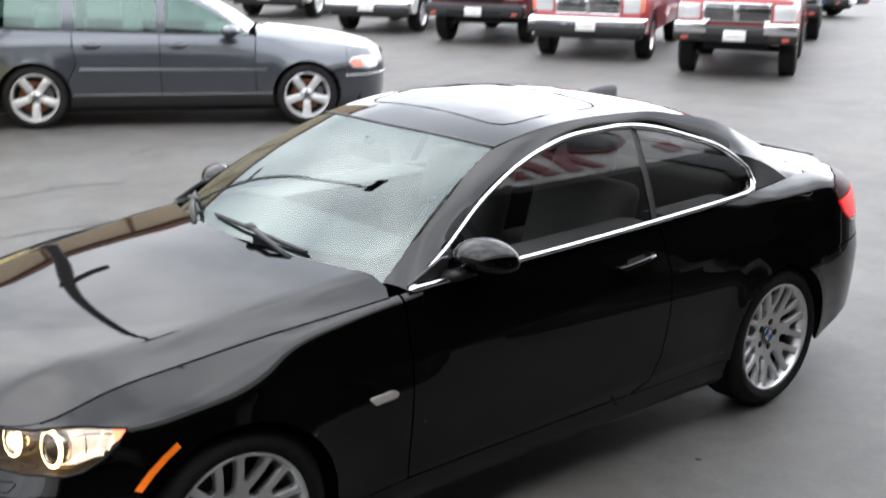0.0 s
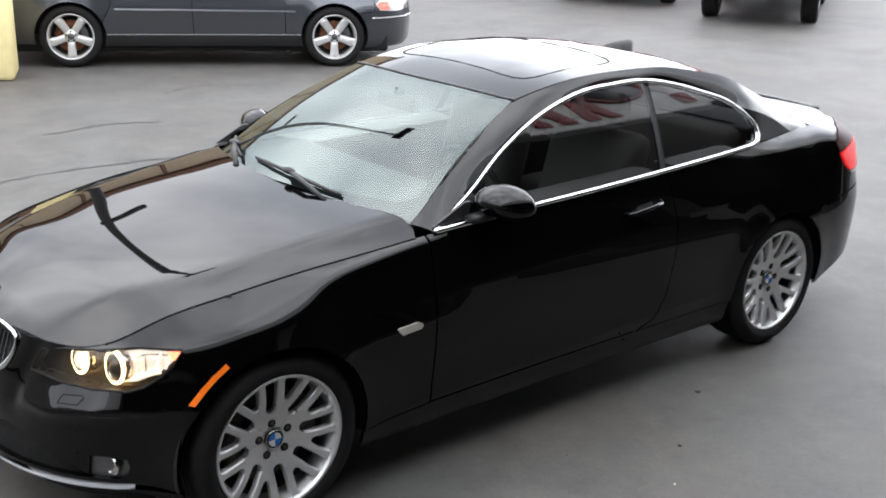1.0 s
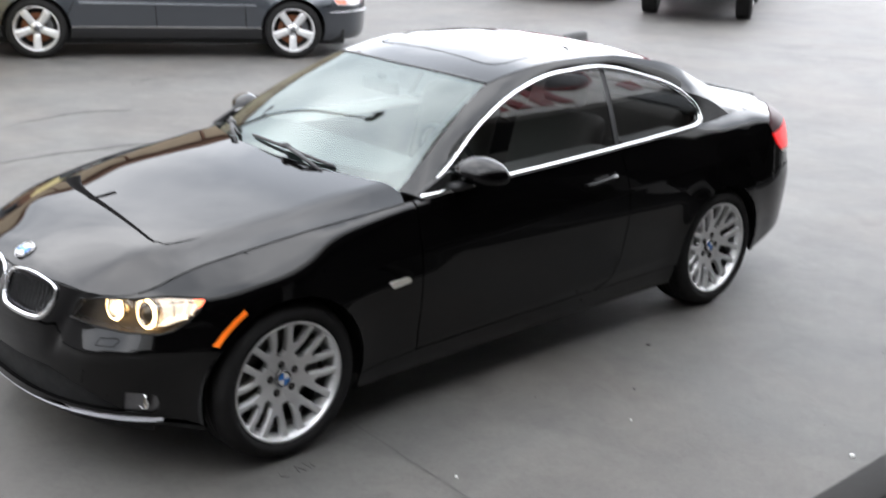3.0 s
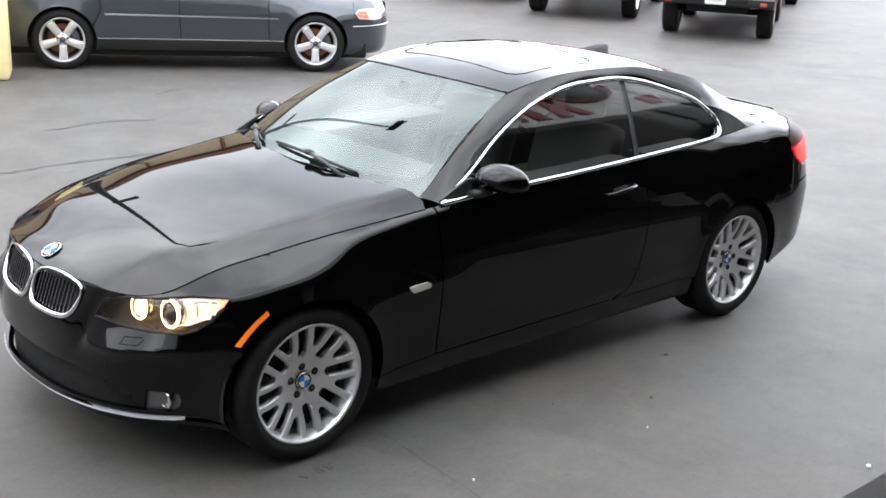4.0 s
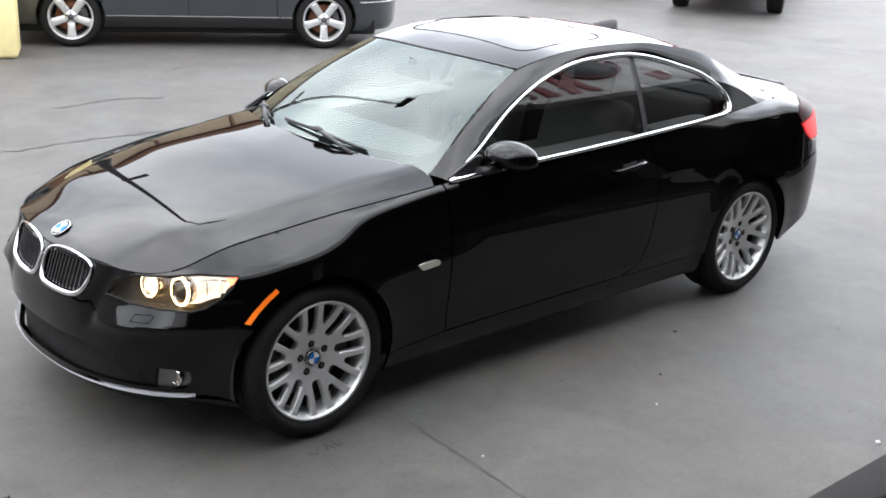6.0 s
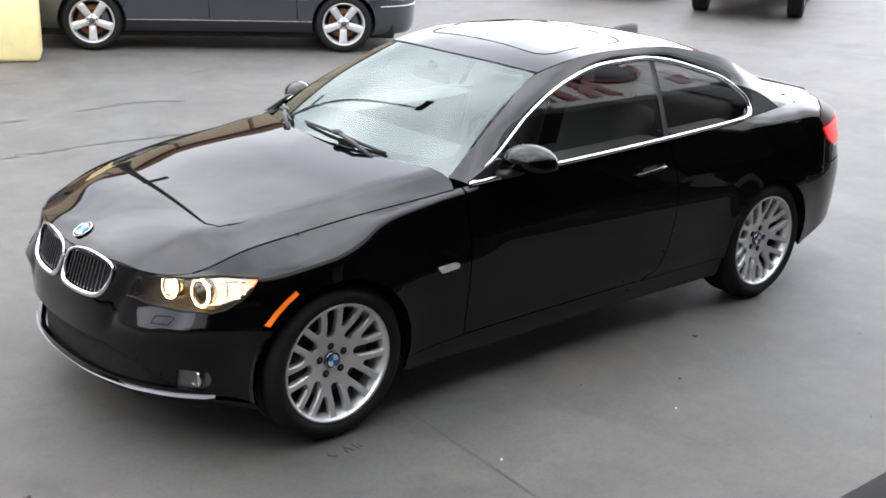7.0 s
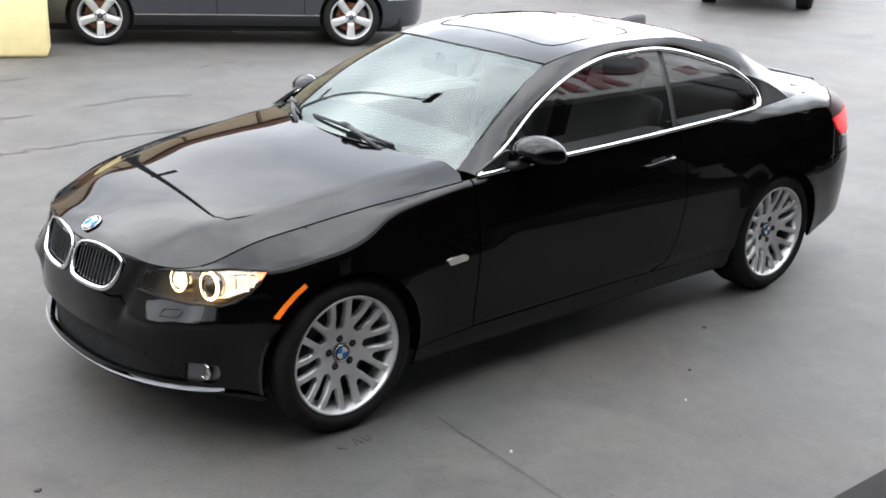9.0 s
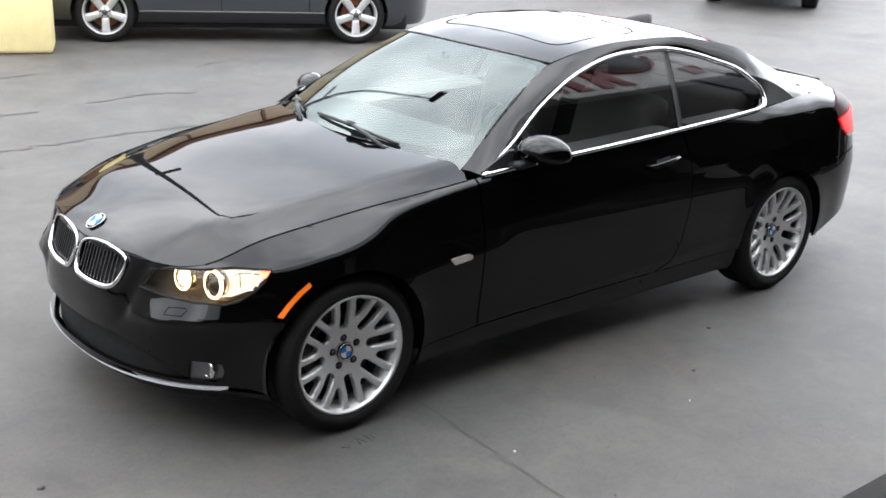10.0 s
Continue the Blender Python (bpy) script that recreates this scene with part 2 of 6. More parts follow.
def asphalt():
    """Worn grey paving: stains, patches, fine grain and hairline cracks."""
    m = bpy.data.materials.new("worn_paving")
    m.use_nodes = True
    n, l = m.node_tree.nodes, m.node_tree.links
    b = n["Principled BSDF"]
    co = n.new("ShaderNodeTexCoord")

    def tex(scale, detail, dist=0.0):
        t = n.new("ShaderNodeTexNoise")
        t.inputs["Scale"].default_value, t.inputs["Detail"].default_value, t.inputs["Distortion"].default_value = scale, detail, dist
        l.new(co.outputs["Object"], t.inputs["Vector"])
        return t.outputs["Fac"]

    def ramp(src, p0, c0, p1, c1):
        r = n.new("ShaderNodeValToRGB")
        e = r.color_ramp.elements
        e[0].position, e[0].color, e[1].position, e[1].color = p0, (*c0, 1), p1, (*c1, 1)
        l.new(src, r.inputs["Fac"])
        return r.outputs["Color"]

    def mul(a, c, f=1.0):
        x = n.new("ShaderNodeMix")
        x.data_type, x.blend_type = "RGBA", "MULTIPLY"
        x.inputs["Factor"].default_value = f
        l.new(a, x.inputs["A"])
        l.new(c, x.inputs["B"])
        return x.outputs["Result"]

    c = ramp(tex(0.35, 6, 0.6), 0.3, (0.074, 0.0716, 0.0675), 0.7, (0.096, 0.0928, 0.0875))
    c = mul(c, ramp(tex(1.7, 8, 0.4), 0.35, (0.82, 0.82, 0.83), 0.62, (1.05, 1.04, 1.03)))
    c = mul(c, ramp(tex(9, 6), 0.3, (0.90, 0.90, 0.90), 0.7, (1.06, 1.06, 1.06)))
    c = mul(c, ramp(tex(160, 3), 0.25, (0.78, 0.78, 0.78), 0.75, (1.15, 1.15, 1.15)))
    c = mul(c, ramp(tex(0.9, 7, 1.5), 0.30, (0.80, 0.79, 0.79), 0.46, (1, 1, 1)))
    c = mul(c, ramp(tex(38, 5), 0.3, (0.90, 0.90, 0.90), 0.7, (1.06, 1.06, 1.06)))
    c = mul(c, ramp(tex(330, 2), 0.60, (1, 1, 1), 0.70, (1.45, 1.42, 1.38)))
    c = mul(c, ramp(tex(60, 5, 0.5), 0.32, (0.82, 0.81, 0.80), 0.42, (1, 1, 1)))
    c = mul(c, ramp(tex(0.8, 6, 0.8), 0.38, (1.03, 0.985, 0.95), 0.60, (0.995, 1.0, 0.995)))
    c = mul(c, ramp(tex(4.5, 8, 1.0), 0.36, (0.93, 0.93, 0.93), 0.56, (1.02, 1.02, 1.02)))
    vor = n.new("ShaderNodeTexVoronoi")
    vor.feature = "DISTANCE_TO_EDGE"
    vor.inputs["Scale"].default_value = 0.42
    wob = n.new("ShaderNodeMix")
    wob.data_type, wob.blend_type = "RGBA", "LINEAR_LIGHT"
    wob.inputs["Factor"].default_value = 0.35
    wt = n.new("ShaderNodeTexNoise")
    wt.inputs["Scale"].default_value, wt.inputs["Detail"].default_value = 1.3, 8
    l.new(co.outputs["Object"], wt.inputs["Vector"])
    l.new(co.outputs["Object"], wob.inputs["A"])
    l.new(wt.outputs["Color"], wob.inputs["B"])
    l.new(wob.outputs["Result"], vor.inputs["Vector"])
    crack = ramp(vor.outputs["Distance"], 0.0, (0.62, 0.62, 0.62), 0.006, (1, 1, 1))
    c = mul(c, crack, 0.22)
    l.new(c, b.inputs["Base Color"])
    b.inputs["Roughness"].default_value = 0.66
    b.inputs["Specular IOR Level"].default_value = 0.5
    bp = n.new("ShaderNodeBump")
    bp.inputs["Strength"].default_value, bp.inputs["Distance"].default_value = 0.35, 0.006
    l.new(tex(220, 4), bp.inputs["Height"])
    l.new(bp.outputs[0], b.inputs["Normal"])
    return m


PAVING = asphalt()
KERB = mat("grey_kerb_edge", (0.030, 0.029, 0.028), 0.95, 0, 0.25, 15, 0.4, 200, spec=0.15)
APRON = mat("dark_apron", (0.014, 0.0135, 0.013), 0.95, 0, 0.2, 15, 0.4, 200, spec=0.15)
CRACK = mat("crack_filler", (0.062, 0.060, 0.057), 0.9, 0, 0.3, 20, 0.3, 200)

# ---------------------------------------------------------------- mesh tools
def thing(name, label, category, group="", at=None, kind=""):
    ob = tagged(new(name), label, category, group, kind)
    ob.empty_display_size = 0.2
    if at is not None:
        ob.matrix_basis = at
    return ob


def part(name, bm, material, parent, label="", smooth=True):
    """Links a bmesh as one mesh object under a thing or a part."""
    me = bpy.data.meshes.new(name)
    for f in bm.faces:
        f.smooth = smooth
    bm.normal_update()
    bm.to_mesh(me)
    bm.free()
    me.materials.append(material)
    ob = new(name, me)
    if parent is not None:
        ob.parent = parent
    if label:
        ob["label"] = label
    return ob


def share(name, me, parent, m, label=""):
    ob = new(name, me)
    ob.parent, ob.matrix_basis = parent, m
    if label:
        ob["label"] = label
    return ob


def spline(keys):
    """A smooth function through keys (t, value or values), one-sided at the ends."""
    t = np.array([k[0] for k in keys], float)
    v = np.array([k[1:] for k in keys], float)
    h = np.diff(t)[:, None]
    d = np.diff(v, axis=0) / h
    m = np.zeros_like(v)
    m[0], m[-1] = d[0], d[-1]
    for i in range(1, len(t) - 1):
        w0, w1 = h[i - 1], h[i]
        mid = (d[i - 1] * w1 + d[i] * w0) / (w0 + w1)
        m[i] = np.where(d[i - 1] * d[i] <= 0, 0, mid)

    def f(x):
        x = min(max(x, t[0]), t[-1])
        i = min(max(int(np.searchsorted(t, x)) - 1, 0), len(t) - 2)
        w = t[i + 1] - t[i]
        u = (x - t[i]) / w
        r = ((2 * u ** 3 - 3 * u ** 2 + 1) * v[i] + (u ** 3 - 2 * u ** 2 + u) * w * m[i]
             + (3 * u ** 2 - 2 * u ** 3) * v[i + 1] + (u ** 3 - u ** 2) * w * m[i + 1])
        return float(r[0]) if len(r) == 1 else tuple(float(c) for c in r)
    return f


def inside(p, poly):
    x, y, c = p[0], p[1], False
    for (x0, y0), (x1, y1) in zip(poly, poly[1:] + poly[:1]):
        if (y0 > y) != (y1 > y) and x < (x1 - x0) * (y - y0) / (y1 - y0) + x0:
            c = not c
    return c


def sheet(poly, res, holes=(), ry=None):
    """A flat grid cut exactly to a polygon, with holes, in its own two coordinates."""
    ry = ry or res
    xs, ys = [p[0] for p in poly], [p[1] for p in poly]
    nx, ny = max(int((max(xs) - min(xs)) / res), 1), max(int((max(ys) - min(ys)) / ry), 1)
    bm = bmesh.new()
    ax, ay = np.linspace(min(xs), max(xs), nx + 1), np.linspace(min(ys), max(ys), ny + 1)
    g = [[bm.verts.new((x, y, 0)) for x in ax] for y in ay]
    for j in range(ny):
        for i in range(nx):
            bm.faces.new((g[j][i], g[j][i + 1], g[j + 1][i + 1], g[j + 1][i]))
    for ring in (poly, *holes):
        ring = list(ring)
        for (x0, y0), (x1, y1) in zip(ring, ring[1:] + ring[:1]):
            a, b = Vector((x0, y0, 0)), Vector((x1, y1, 0))
            if (b - a).length < 1e-6:
                continue
            lo, hi = (min(x0, x1) - 1e-4, min(y0, y1) - 1e-4), (max(x0, x1) + 1e-4, max(y0, y1) + 1e-4)
            near = []
            for f in bm.faces:
                fx, fy = [v.co.x for v in f.verts], [v.co.y for v in f.verts]
                if max(fx) >= lo[0] and min(fx) <= hi[0] and max(fy) >= lo[1] and min(fy) <= hi[1]:
                    near.append(f)
            geom = set(near)
            for f in near:
                geom.update(f.edges)
                geom.update(f.verts)
            nrm = Vector((-(b - a).y, (b - a).x, 0)).normalized()
            bmesh.ops.bisect_plane(bm, geom=list(geom), dist=1e-5, plane_co=a, plane_no=nrm)
    gone = [f for f in bm.faces if not inside(f.calc_center_median(), list(poly)) or any(inside(f.calc_center_median(), list(h)) for h in holes)]
    bmesh.ops.delete(bm, geom=gone, context="FACES")
    return bm


def wrap(bm, fn, heart=None, flange=0.012):
    """Carries a flat sheet onto a surface, faces outwards from heart, and turns its edges in."""
    for v in bm.verts:
        v.co = Vector(fn(v.co.x, v.co.y))
    bm.normal_update()
    if heart is not None:
        s = sum(f.normal.dot(f.calc_center_median() - Vector(heart)) * f.calc_area() for f in bm.faces)
        if s < 0:
            bmesh.ops.reverse_faces(bm, faces=bm.faces[:])
            bm.normal_update()
    if flange:
        rim = [e for e in bm.edges if e.is_boundary]
        base = {v: v.normal.copy() for e in rim for v in e.verts}
        low = {v: bm.verts.new(v.co - base[v] * flange) for v in base}
        for e in rim:
            a, b = e.link_loops[0].vert, e.link_loops[0].link_loop_next.vert
            bm.faces.new((b, a, low[a], low[b]))
        for e in rim:
            e.smooth = False
    return bm


def tube(points, r, sides=8, closed=False, flat=1.0, up=None):
    """A round or flattened bar along points."""
    bm = bmesh.new()
    pts = [Vector(p) for p in points]
    rings = []
    for i, p in enumerate(pts):
        a = pts[i - 1] if (i > 0 or closed) else p
        b = pts[(i + 1) % len(pts)] if (i < len(pts) - 1 or closed) else p
        d = (b - a).normalized()
        ref = Vector(up) if up is not None else (Vector((0, 0, 1)) if abs(d.z) < 0.9 else Vector((0, 1, 0)))
        s = d.cross(ref).normalized()
        t = s.cross(d).normalized()
        rr = r(i / max(len(pts) - 1, 1)) if callable(r) else r
        rings.append([bm.verts.new(p + s * math.cos(q) * rr + t * math.sin(q) * rr * flat) for q in np.linspace(0, 2 * math.pi, sides, endpoint=False)])
    n = len(rings)
    for i in range(n if closed else n - 1):
        a, b = rings[i], rings[(i + 1) % n]
        for k in range(sides):
            bm.faces.new((a[k], a[(k + 1) % sides], b[(k + 1) % sides], b[k]))
    if not closed:
        bm.faces.new(rings[0][::-1])
        bm.faces.new(rings[-1])
    bmesh.ops.recalc_face_normals(bm, faces=bm.faces[:])
    return bm


def lathe(profile, seg=48, closed=False):
    """Turns a profile of (radius, offset) about the y axis."""
    bm = bmesh.new()
    rings = [[bm.verts.new((r * math.cos(a), y, r * math.sin(a))) for a in np.linspace(0, 2 * math.pi, seg, endpoint=False)] for r, y in profile]
    n = len(rings)
    for i in range(n if closed else n - 1):
        for k in range(seg):
            bm.faces.new((rings[i][k], rings[i][(k + 1) % seg], rings[(i + 1) % n][(k + 1) % seg], rings[(i + 1) % n][k]))
    bmesh.ops.recalc_face_normals(bm, faces=bm.faces[:])
    return bm


def block(x0, x1, y0, y1, z0, z1, bevel=0.01, seg=2, fn=None):
    """A block with rounded edges; fn may reshape its corners first."""
    bm = bmesh.new()
    v = [bm.verts.new((x, y, z)) for x in (x0, x1) for y in (y0, y1) for z in (z0, z1)]
    for q in ((0, 1, 3, 2), (4, 6, 7, 5), (0, 4, 5, 1), (2, 3, 7, 6), (0, 2, 6, 4), (1, 5, 7, 3)):
        bm.faces.new([v[i] for i in q])
    if fn:
        for w in bm.verts:
            w.co = Vector(fn(*w.co))
    if bevel:
        bmesh.ops.bevel(bm, geom=bm.edges[:], offset=bevel, segments=seg, affect="EDGES", profile=0.5)
    bmesh.ops.recalc_face_normals(bm, faces=bm.faces[:])
    return bm


def prism(poly, y0, y1, bevel=0.0):
    """A flat outline in x and z drawn out along y."""
    bm = bmesh.new()
    a, b = [bm.verts.new((x, y0, z)) for x, z in poly], [bm.verts.new((x, y1, z)) for x, z in poly]
    n = len(poly)
    bm.faces.new(a)
    bm.faces.new(b[::-1])
    for i in range(n):
        bm.faces.new((a[i], b[i], b[(i + 1) % n], a[(i + 1) % n]))
    bmesh.ops.recalc_face_normals(bm, faces=bm.faces[:])
    if bevel:
        bmesh.ops.bevel(bm, geom=bm.edges[:], offset=bevel, segments=2, affect="EDGES", profile=0.5)
    return bm


def join(*bms):
    out = bms[0]
    for b in bms[1:]:
        me = bpy.data.meshes.new("join")
        b.to_mesh(me)
        b.free()
        out.from_mesh(me)
        bpy.data.meshes.remove(me)
    return out


def moved(bm, m):
    bmesh.ops.transform(bm, matrix=m, verts=bm.verts[:])
    return bm


def ball(cx, cy, cz, rx, ry, rz, u=24, v=16):
    bm = bmesh.new()
    bmesh.ops.create_uvsphere(bm, u_segments=u, v_segments=v, radius=1)
    return moved(bm, Matrix.Translation((cx, cy, cz)) @ Matrix.Diagonal((rx, ry, rz, 1)))


def shoulder(u, fc, uc, weight=3.6):
    """Inboard share at height share u of a skin that rises to a rounded corner (fc, uc) and then leans in."""
    t = np.linspace(0, 1, 61)
    w = (1 - t) ** 2 + 2 * weight * t * (1 - t) + t ** 2
    return float(np.interp(u, (2 * weight * t * (1 - t) * uc + t ** 2) / w, (2 * weight * t * (1 - t) * fc + t ** 2) / w))


class Shell:
    """The side skin of a car body, run from the middle of the nose round to the middle of the tail. Nose towards -x, sides at +-y."""

    def __init__(self, nose, tail, half, front, rear, power, edges, tops, widest, curl, crease, waist=0.0, sill=0.25, rear_power=None, roll=None):
        q = np.linspace(0, math.pi / 2, 90)
        fx = nose + front - front * np.cos(q) ** (2 / power)
        fy = half * np.sin(q) ** (2 / power)
        rp = rear_power or power
        rx = tail - rear + rear * np.sin(q) ** (2 / rp)
        ry = half * np.cos(q) ** (2 / rp)
        mx = np.linspace(nose + front, tail - rear, 60)[1:-1]
        my = half - waist * np.sin(np.linspace(0, math.pi, 60)[1:-1])
        self.x, self.y = np.concatenate([fx, mx, rx]), np.concatenate([fy, my, ry])
        self.s = np.concatenate([[0], np.cumsum(np.hypot(np.diff(self.x), np.diff(self.y)))])
        self.end = float(self.s[-1])
        self.edge = spline([(self.k(x), ex, ey) for x, ex, ey in edges])
        self.top = spline([(self.k(x), z) for x, z in tops])
        self.widest = spline([(self.k(x), z) for x, z in widest])
        self.curl = spline([(self.k(x), z) for x, z in curl])
        self.crease, self.sill = crease, sill
        # shoulder: where the skin rolls over, as (inboard share, height share, how far it counts)
        self.roll = spline([(self.k(x), *r) for x, *r in roll]) if roll else None

    def k(self, x):
        """Run along the skin at which the plan outline passes x."""
        return float(np.interp(x, self.x, self.s))

    def at(self, s, z):
        side = -1 if s >= 0 else 1
        s = abs(s)
        px, py = float(np.interp(s, self.s, self.x)), float(np.interp(s, self.s, self.y))
        d = 0.02
        tx, ty = np.interp(s + d, self.s, self.x) - np.interp(s - d, self.s, self.x), np.interp(s + d, self.s, self.y) - np.interp(s - d, self.s, self.y)
        ln = math.hypot(tx, ty) or 1
        if s < 1e-6 or s > self.end - 1e-6:
            nx, ny = (-1, 0) if s < 1 else (1, 0)
        else:
            nx, ny = -ty / ln, tx / ln
        zm, zt = self.widest(s), self.top(s)
        if z > zm:
            ex, ey = self.edge(s)
            f = max(z - zm, 0) / max(zt - zm, 1e-3)
            fc, uc, share = self.roll(s) if self.roll else (0, 0, 0)
            f = (1 - share) * f ** self.curl(s) + (share * shoulder(f, fc, uc) if share > 0 else 0)
            x, y = px + (ex - px) * f, py + (ey - py) * f
        else:
            g = 0.032 * ((zm - z) / 0.38) ** 2 + (0.05 * ((self.sill - z) / 0.1) ** 2 if z < self.sill else 0)
            x, y = px - nx * g, py - ny * g
        o = self.crease(x, z, abs(y))
        return Vector((x + nx * o, side * (y + ny * o), z))


def arch(shell, xc, zc, r, n=28):
    """A wheel opening as an outline in run and height."""
    return [(shell.k(xc + r * math.cos(a)), zc + r * math.sin(a)) for a in np.linspace(0, math.pi * 2, n, endpoint=False)]


def flip(poly):
    return [(-a, b) for a, b in poly]


def loft(a, b, n, m, bulge=0.0, up=(0, 0, 1)):
    """A skin between two curves a(t) and b(t), t 0 to 1, swollen by bulge."""
    bm = bmesh.new()
    g = []
    for i in range(n + 1):
        p, q = Vector(a(i / n)), Vector(b(i / n))
        row = []
        for j in range(m + 1):
            w = j / m
            c = p.lerp(q, w) + Vector(up(i / n) if callable(up) else up) * bulge * math.sin(math.pi * w)
            row.append(bm.verts.new(c))
        g.append(row)
    for i in range(n):
        for j in range(m):
            bm.faces.new((g[i][j], g[i][j + 1], g[i + 1][j + 1], g[i + 1][j]))
    return bm


def roundel(r, parent, m, label="round blue and white badge with a dark ring"):
    """A round badge facing -y: dark ring with blue and white quarters."""
    ring = part("badge", moved(lathe([(0.0, -0.004), (r * 0.96, -0.004), (r, -0.002), (r, 0.004), (0.0, 0.004)], 32), m), DARK_GAP, parent, label)
    part("badge_rim", moved(lathe([(r, 0.002), (r, -0.005), (r * 0.94, -0.005), (r * 0.94, 0.002)], 32, True), m), CHROME, ring)
    for i in range(4):
        bm = bmesh.new()
        q = r * 0.74
        a0 = i * math.pi / 2
        vs = [bm.verts.new((0, -0.0055, 0))] + [bm.verts.new((q * math.cos(a0 + u), -0.0055, q * math.sin(a0 + u))) for u in np.linspace(0, math.pi / 2, 8)]
        bm.faces.new(vs)
        part("badge_quarter", moved(bm, m), BLUE_ENAMEL if i % 2 else WHITE_ENAMEL, ring)
    return ring

# ---------------------------------------------------------------- ground
ground = tagged(part("ground", sheet([(-60, -60), (90, -60), (90, 90), (-60, 90)], 15), PAVING, None), "worn grey paved lot with cracks and stains", "ground", kind="structure")
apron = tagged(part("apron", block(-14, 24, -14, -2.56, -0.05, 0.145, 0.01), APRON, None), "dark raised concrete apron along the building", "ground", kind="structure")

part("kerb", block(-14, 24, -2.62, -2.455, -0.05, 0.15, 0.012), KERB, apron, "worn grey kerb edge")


def crack(points, width, seed, wander=0.012):
    """A wandering crack in the paving, lying just above it."""
    rnd = random.Random(seed)
    pts = []
    for (x0, y0), (x1, y1) in zip(points, points[1:]):
        n = max(int(math.hypot(x1 - x0, y1 - y0) / 0.06), 2)
        for i in range(n):
            u = i / n
            pts.append((x0 + (x1 - x0) * u + rnd.gauss(0, wander), y0 + (y1 - y0) * u + rnd.gauss(0, wander)))
    bm = bmesh.new()
    prev = None
    for i, (x, y) in enumerate(pts):
        a, b = pts[max(i - 1, 0)], pts[min(i + 1, len(pts) - 1)]
        dx, dy = b[0] - a[0], b[1] - a[1]
        ln = math.hypot(dx, dy) or 1
        w = width * rnd.uniform(0.2, 1.5) * min(1, 4 * i / len(pts) + 0.2, 4 * (1 - i / len(pts)) + 0.2) / 2
        q = [bm.verts.new((x - dy / ln * w, y + dx / ln * w, 0.004)), bm.verts.new((x + dy / ln * w, y - dx / ln * w, 0.004))]
        if prev:
            bm.faces.new((prev[0], prev[1], q[1], q[0]))
        prev = q
    return part("crack", bm, CRACK, ground)


# ---------------------------------------------------------------- wheels
def tyre(rad, rim, width, parent):
    w = width / 2
    prof = [(rim - 0.004, -w * 0.80), (rim + 0.012, -w * 0.96), (rim + (rad - rim) * 0.45, -w * 1.03), (rad - 0.022, -w * 0.93), (rad - 0.006, -w * 0.80), (rad, -w * 0.62)]
    for g in (-0.42, -0.14, 0.14, 0.42):
        prof += [(rad, w * (g - 0.035)), (rad - 0.007, w * (g - 0.03)), (rad - 0.007, w * (g + 0.03)), (rad, w * (g + 0.035))]
    prof += [(rad, w * 0.62), (rad - 0.006, w * 0.80), (rad - 0.022, w * 0.93), (rim + (rad - rim) * 0.45, w * 1.03), (rim + 0.012, w * 0.96), (rim - 0.004, w * 0.80)]
    t = part("tyre", lathe(prof, 72), RUBBER, parent, "black rubber tyre")
    return t


def barrel(rim, width, parent, material):
    """The rim's bright lip with its inner barrel, darkened for shade and brake dust; outboard is -y."""
    w = width / 2
    prof = [(rim + 0.004, -w * 0.86), (rim + 0.005, -w * 0.93), (rim - 0.002, -w * 0.95), (rim - 0.007, -w * 0.90), (rim - 0.012, -w * 0.78), (rim - 0.020, -w * 0.60), (rim - 0.027, -w * 0.25), (rim - 0.012, -w * 0.25)]
    lip = part("rim", lathe(prof, 72, True), material, parent)
    part("rim_barrel", lathe([(rim - 0.012, -w * 0.25), (rim - 0.030, -w * 0.25), (rim - 0.045, w * 0.3), (rim - 0.03, w * 0.85), (0.08, w * 0.82)], 64), BARREL_DARK, lip, "inner barrel darkened for shade and brake dust")
    return lip


def bar2(p0, p1, w0, w1, y0, y1, deep, tilt=0.0):
    """A spoke limb from p0 to p1 in the wheel's plane with a raised face."""
    a, b = Vector((p0[0], 0, p0[1])), Vector((p1[0], 0, p1[1]))
    d = (b - a).normalized()
    s = Vector((-d.z, 0, d.x))
    bm = bmesh.new()
    rows = []
    for i in range(5):
        u = i / 4
        c, w, y = a.lerp(b, u), w0 + (w1 - w0) * u, y0 + (y1 - y0) * u
        rows.append([bm.verts.new(c + s * w * e + Vector((0, y + h, 0))) for e, h in ((-0.62, deep), (-0.5, 0.006), (-0.36, 0.0), (0.36, 0.0), (0.5, 0.006), (0.62, deep))])
    for i in range(4):
        for j in range(5):
            bm.faces.new((rows[i][j], rows[i][j + 1], rows[i + 1][j + 1], rows[i + 1][j]))
    bm.faces.new(rows[0])
    bm.faces.new(rows[-1][::-1])
    bmesh.ops.recalc_face_normals(bm, faces=bm.faces[:])
    return bm


